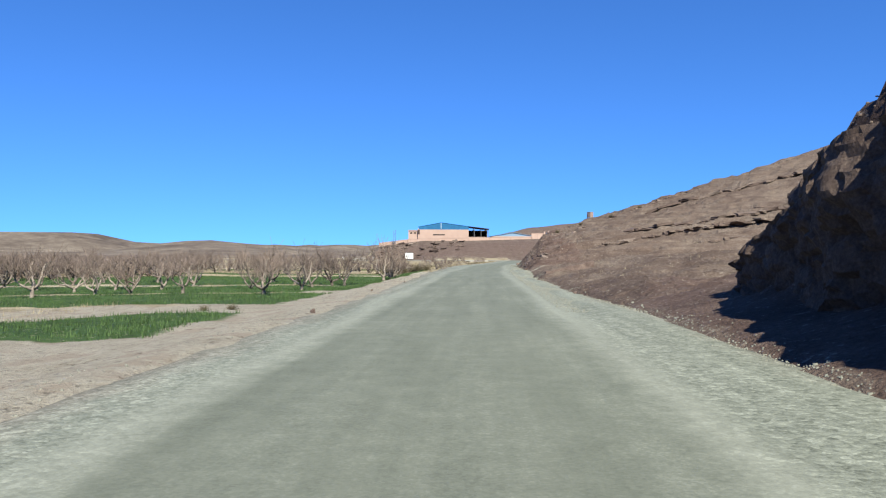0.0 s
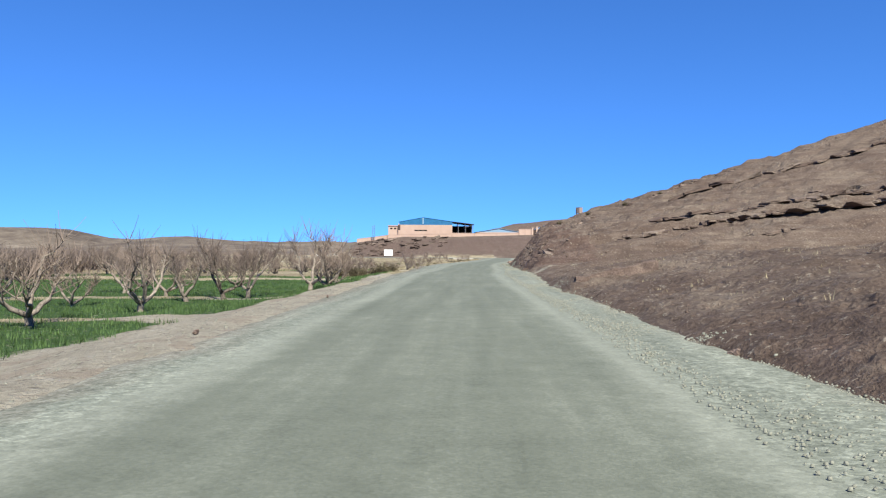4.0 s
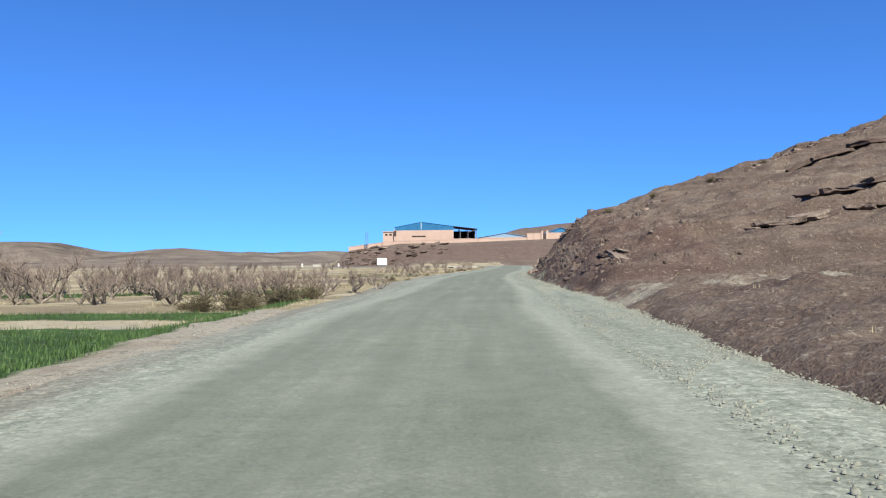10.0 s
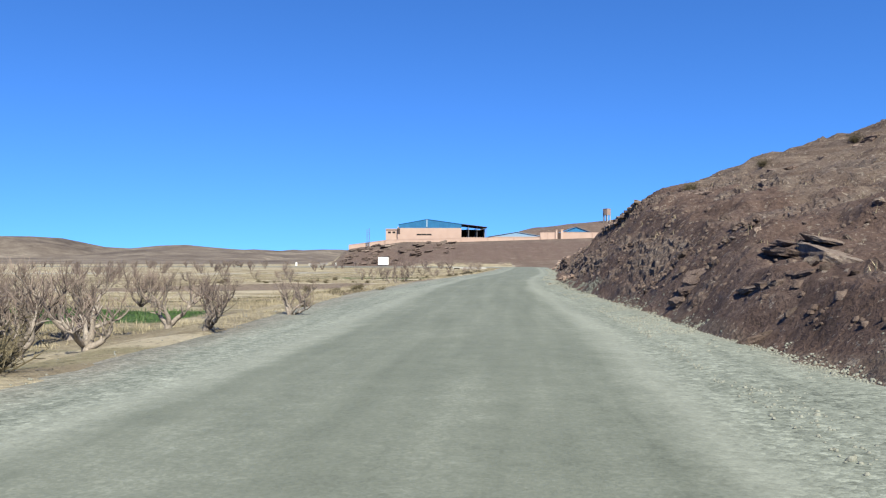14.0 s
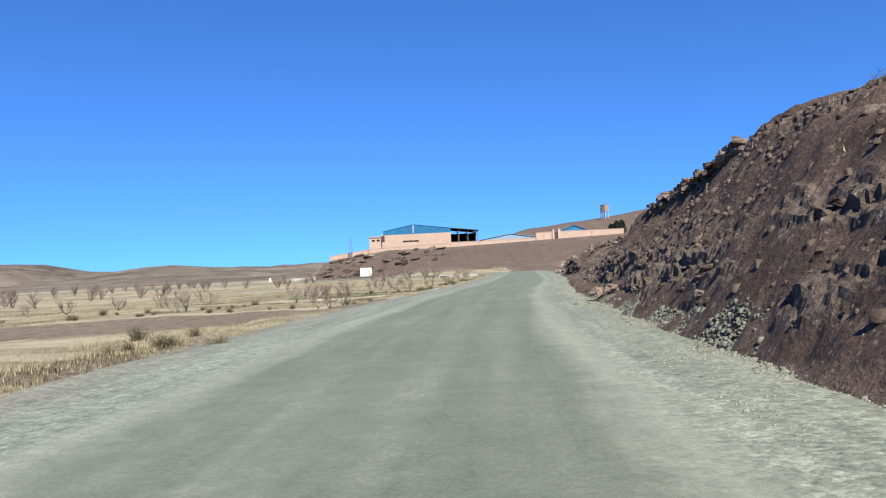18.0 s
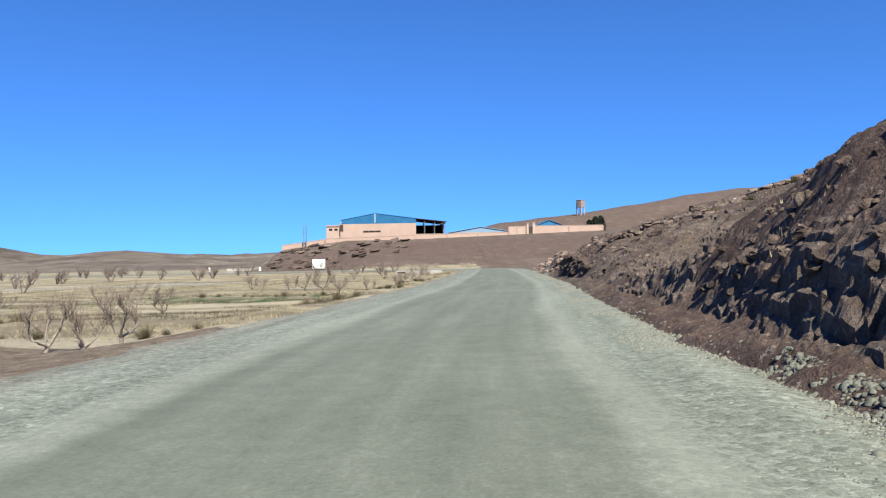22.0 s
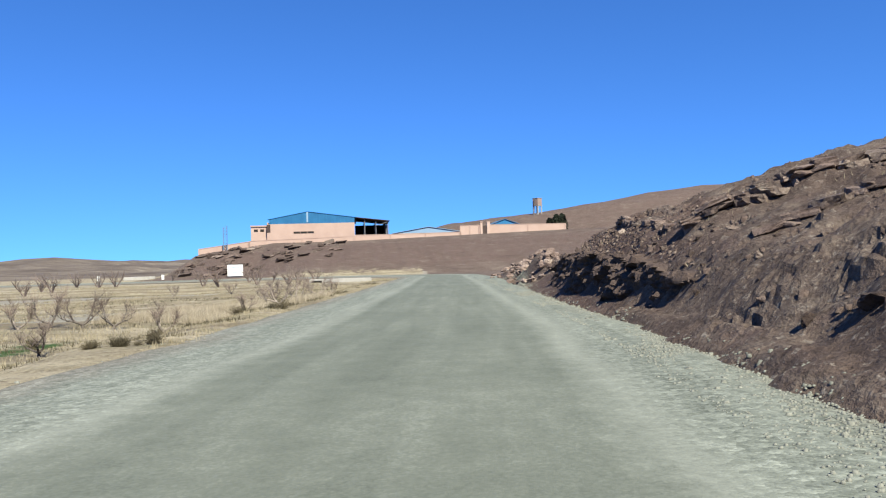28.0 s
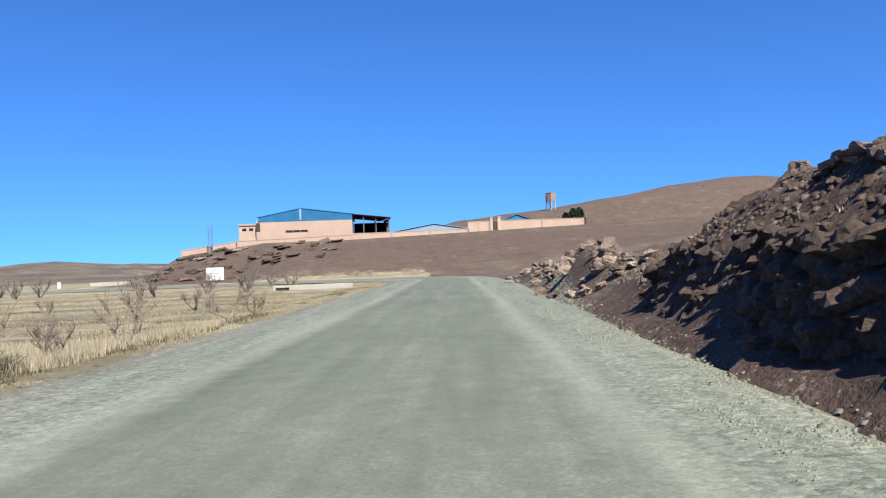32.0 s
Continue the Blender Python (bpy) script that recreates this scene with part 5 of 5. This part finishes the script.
for _ in range(150):
    y = 178 + 44 * rnd.random() ** 1.5
    put_rock(HEAP, float(lane(y)) + 4.7 + 0.03 * (y - 180) + rnd.gauss(0, 0.75), y, rnd.uniform(0.25, 0.6) * (1.6 if rnd.random() < 0.2 else 1.0), "pale grey-brown boulder in a heap beside the road", "boulder heap", 0.25, name="boulder")
FACE = "angular dark brown rock set in the cut bank"
for y0, y1, n, w in ((79, 96, 40, 4.0), (96, 106, 40, 3.0), (104, 126, 90, 1.5), (140, 158, 60, 1.8), (131, 162, 20, 4.5)):
    for _ in range(n):
        y = rnd.uniform(y0, y1)
        s = float(toe(y) + talus(y)) + rnd.random() ** 1.4 * w + 0.1
        put_rock(DARK_BOULDERS, float(lane(y)) + s, y, rnd.uniform(0.12, 0.26) * (1.7 if rnd.random() < 0.2 else 1.0), FACE, "rocks in the banks", 0.12, rnd.uniform(0.9, 1.3))
for _ in range(30):
    y = rnd.uniform(44, 78)
    put_rock(BOULDERS[:6], float(lane(y)) + rnd.uniform(6.0, 18), y, rnd.uniform(0.10, 0.30), "small brown stone lying on bare soil", "stones on the mound", 0.1, name="field_stone")
put_rock(HEAP, 11.41, 114.04, 0.60, "pale pinkish boulder at the edge of the gravel", "roadside stones", 0.45, name="boulder")
put_rock(HEAP, 11.85, 113.75, 0.42, "pale pinkish boulder at the edge of the gravel", "roadside stones", 0.45, name="boulder")
for s, y, k in ((2.2, 112.6, 0.3), (2.6, 111.2, 0.2), (2.8, 110.6, 0.16), (2.6, 113.4, 0.16), (3.5, 30.0, 0.2), (-4.6, 20.5, 0.16), (-4.9, 33, 0.14), (-4.7, 44, 0.15), (-4.6, 92, 0.16)):
    put_rock(BOULDERS[5:], float(lane(y)) + s, y, k, "loose stone at the edge of the gravel", "roadside stones", 0.3)


def rubble(name, label, places, material, seed):
    """Loose stones, too many to count, as one mesh. Columns: x, y, size, least height."""
    g = np.random.default_rng(seed)
    x, y, size, least = (np.asarray(c, float) for c in places)
    n = len(x)
    z = np.maximum(lookup(x, y), least)
    a, tall, wide = g.uniform(0, 6.28, (n, 1)), g.uniform(0.35, 0.75, (n, 1)), g.uniform(0.6, 1.0, (n, 1))
    v = np.empty((n, 10, 3))
    for ring, lo in ((1.0, 0), (0.72, 5)):
        q = a + np.arange(5) * 1.2566 + g.uniform(-0.25, 0.25, (n, 5))
        m = size[:, None] * ring * g.uniform(0.75, 1.15, (n, 5))
        shift = g.uniform(-0.25, 0.25, (n, 2)) * size[:, None] if lo else np.zeros((n, 2))
        v[:, lo:lo + 5, 0] = x[:, None] + m * np.cos(q) + shift[:, :1]
        v[:, lo:lo + 5, 1] = y[:, None] + wide * m * np.sin(q) + shift[:, 1:]
        v[:, lo:lo + 5, 2] = z[:, None] + size[:, None] * (tall * g.uniform(0.7, 1.2, (n, 5)) if lo else -0.25)
    quads = np.array([(j, (j + 1) % 5, 5 + (j + 1) % 5, 5 + j) for j in range(5)])
    base = (np.arange(n) * 10)[:, None]
    faces = np.concatenate([(base[:, :, None] + quads[None]).reshape(-1, 4)])
    caps = base + np.arange(5, 10)
    me = bpy.data.meshes.new(name)
    me.vertices.add(n * 10)
    me.vertices.foreach_set("co", v.ravel())
    me.loops.add(faces.size + caps.size)
    me.loops.foreach_set("vertex_index", np.concatenate([faces.ravel(), caps.ravel()]).astype(np.int32))
    me.polygons.add(len(faces) + n)
    me.polygons.foreach_set("loop_start", np.concatenate([np.arange(len(faces)) * 4, faces.size + np.arange(n) * 5]).astype(np.int32))
    me.update(calc_edges=True)
    me.materials.append(material)
    tagged(new(name, me), label, "stones", kind="stuff")


def strewn(n, y0, y1, across, sizes, seed, big=0.05, least=-9.0):
    """n stones between y0 and y1, at the distances from the lane that across gives."""
    g = np.random.default_rng(seed)
    y = g.uniform(y0, y1, n)
    size = g.uniform(*sizes, n) * np.where(g.random(n) < big, 2.0, 1.0)
    return lane(y) + across(y, g), y, size, np.full(n, least)


rubble("gravel_edge", "loose pale gravel along the foot of the bank", strewn(15000, 2, 205, lambda y, g: toe(y) + g.normal(-0.18, 0.26, len(y)), (0.006, 0.024), 3, 0.05, -0.02), MAT_GRAVEL, 3)
rubble("gravel_windrow", "coarse mixed gravel heaped between the shoulder and the bank", strewn(9000, 82, 200, lambda y, g: toe(y) + g.normal(-0.12, 0.22, len(y)), (0.014, 0.040), 23, 0.05, -0.02), MAT_GRAVEL, 23)
rubble("gravel_talus", "coarse dark gravel spilling over the foot of the bank", strewn(8000, 99, 119, lambda y, g: toe(y) - 0.35 + 0.9 * g.random(len(y)), (0.012, 0.040), 29, 0.06, -0.02), MAT_GRAVEL, 29)
rubble("gravel_shoulder", "coarse grey gravel strewn over the road shoulder", strewn(52000, 20, 200, lambda y, g: 2.0 + (toe(y) - 1.9) * g.random(len(y)) ** 0.75, (0.006, 0.020), 13, 0.03, 0.003), MAT_GRAVEL, 13)
rubble("gravel_verge", "loose pale gravel along the field side of the road", strewn(2200, 2, 190, lambda y, g: centre(y) - lane(y) - 4.5 + g.normal(0, 0.3, len(y)), (0.008, 0.026), 4, 0.02, -0.2), MAT_GRAVEL, 4)
rubble("slope_rubble", "brown stones strewn over the slope", strewn(10500, 78, 200, lambda y, g: toe(y) + talus(y) + 0.3 + g.random(len(y)) ** 1.6 * 24, (0.02, 0.075), 5, 0.07), MAT_ROCK, 5)
rubble("brink_rubble", "pale stones and grit above the rock face", strewn(1600, 154, 184, lambda y, g: toe(y) + 1.4 + g.random(len(y)) ** 1.2 * 8, (0.025, 0.075), 16, 0.08), MAT_ROCK, 16)
rubble("mound_stones", "small brown stones on bare soil", strewn(2200, 24, 78, lambda y, g: toe(y) + 0.5 + g.random(len(y)) * 22, (0.015, 0.05), 15, 0.05), MAT_ROCK, 15)
for k, (y0, y1) in enumerate(((82, 121), (158, 180), (6, 20))):
    rubble("bank_rubble", "jagged dark stones crowding the cut bank", strewn((1300, 1300, 700)[k], y0, y1, lambda y, g: toe(y) + talus(y) + 0.7 + g.random(len(y)) * 2.8, (0.02, 0.085), 6 + k, 0.06), MAT_BANK_ROCK, 6 + k)


# ---- grass ----
def blades(name, label, category, places, per, width, material, seed):
    """Tufts of single blades as one mesh. Columns: x, y, height."""
    g = np.random.default_rng(seed)
    x, y, h = (np.repeat(np.asarray(c, float), per) for c in places)
    n = len(x)
    x, y = x + g.normal(0, 0.09, n), y + g.normal(0, 0.09, n)
    z = lookup(x, y)
    a, lean = g.uniform(0, 6.28, n), g.uniform(0.1, 0.7, n) * h
    hh = h * g.uniform(0.6, 1.15, n)
    c, d = np.cos(a) * width, np.sin(a) * width
    v = np.empty((n, 3, 3))
    v[:, 0] = np.stack([x - d, y + c, z - 0.03], 1)
    v[:, 1] = np.stack([x + d, y - c, z - 0.03], 1)
    v[:, 2] = np.stack([x + np.cos(a) * lean, y + np.sin(a) * lean, z + hh], 1)
    me = bpy.data.meshes.new(name)
    me.vertices.add(n * 3)
    me.vertices.foreach_set("co", v.ravel())
    me.loops.add(n * 3)
    me.loops.foreach_set("vertex_index", np.arange(n * 3, dtype=np.int32))
    me.polygons.add(n)
    me.polygons.foreach_set("loop_start", np.arange(n, dtype=np.int32) * 3)
    me.update(calc_edges=True)
    me.materials.append(material)
    tagged(new(name, me), label, category, kind="stuff")


g = np.random.default_rng(21)
y, s = g.uniform(12, 96, 60000), -6.0 - 40 * g.random(60000) ** 1.6
keep = green_patch(s, y) > 0.45
y, s = y[keep][:16000], s[keep][:16000]
blades("green_crop", "young green crop in strips between the trees", "crop", (lane(y) + s, y, g.uniform(0.06, 0.17, len(y))), 5, 0.014, MAT_GREEN, 8)
y, s = g.uniform(24, 235, 120000), -5.6 - 45 * g.random(120000) ** 1.6
keep = (green_patch(s, y) < 0.4) & (value_noise(s * 0.25, y * 0.16, 91) > -0.08) & ~((y > 117.5) & (y < 130)) & ((y > 72) | ((s < -11) & (g.random(len(y)) < 0.4)))
y, s = y[keep][:38000], s[keep][:38000]
blades("dry_grass", "pale straw-coloured dry grass in low tufts", "grass", (lane(y) + s, y, g.uniform(0.04, 0.12, len(y)) * np.where(value_noise(s * 0.4, y * 0.3, 93) > 0.12, 1.8, 1.0) * np.where(s > -8, 0.6, 1.0)), 5, 0.012, MAT_STRAW, 9)
y, s = g.uniform(100, 215, 40000), -6.6 - 42 * g.random(40000) ** 1.4
keep = (value_noise(s * 0.10 + 3.0, y * 0.42, 95) > 0.12) & ~((y > 117.5) & (y < 130))
y, s = y[keep][:9000], s[keep][:9000]
blades("field_scrub", "low olive-brown scrub in streaks over the dry field", "scrub", (lane(y) + s, y, g.uniform(0.04, 0.13, len(y))), 6, 0.014, MAT_SHRUB, 17)
y, s = g.uniform(167.5, 178, 6000), -6.8 - 7.5 * g.random(6000)
blades("tall_dry_grass", "tall pale dead grass beside the road", "grass", (lane(y) + s, y, g.uniform(0.14, 0.34, len(y))), 7, 0.007, MAT_PALE_STRAW, 12)
y = g.uniform(30, 200, 3200)
blades("slope_grass", "sparse dry tufts on the stony slope", "grass", (lane(y) + toe(y) + 1.5 + 22 * g.random(3200), y, g.uniform(0.05, 0.18, 3200)), 4, 0.012, MAT_STRAW, 10)
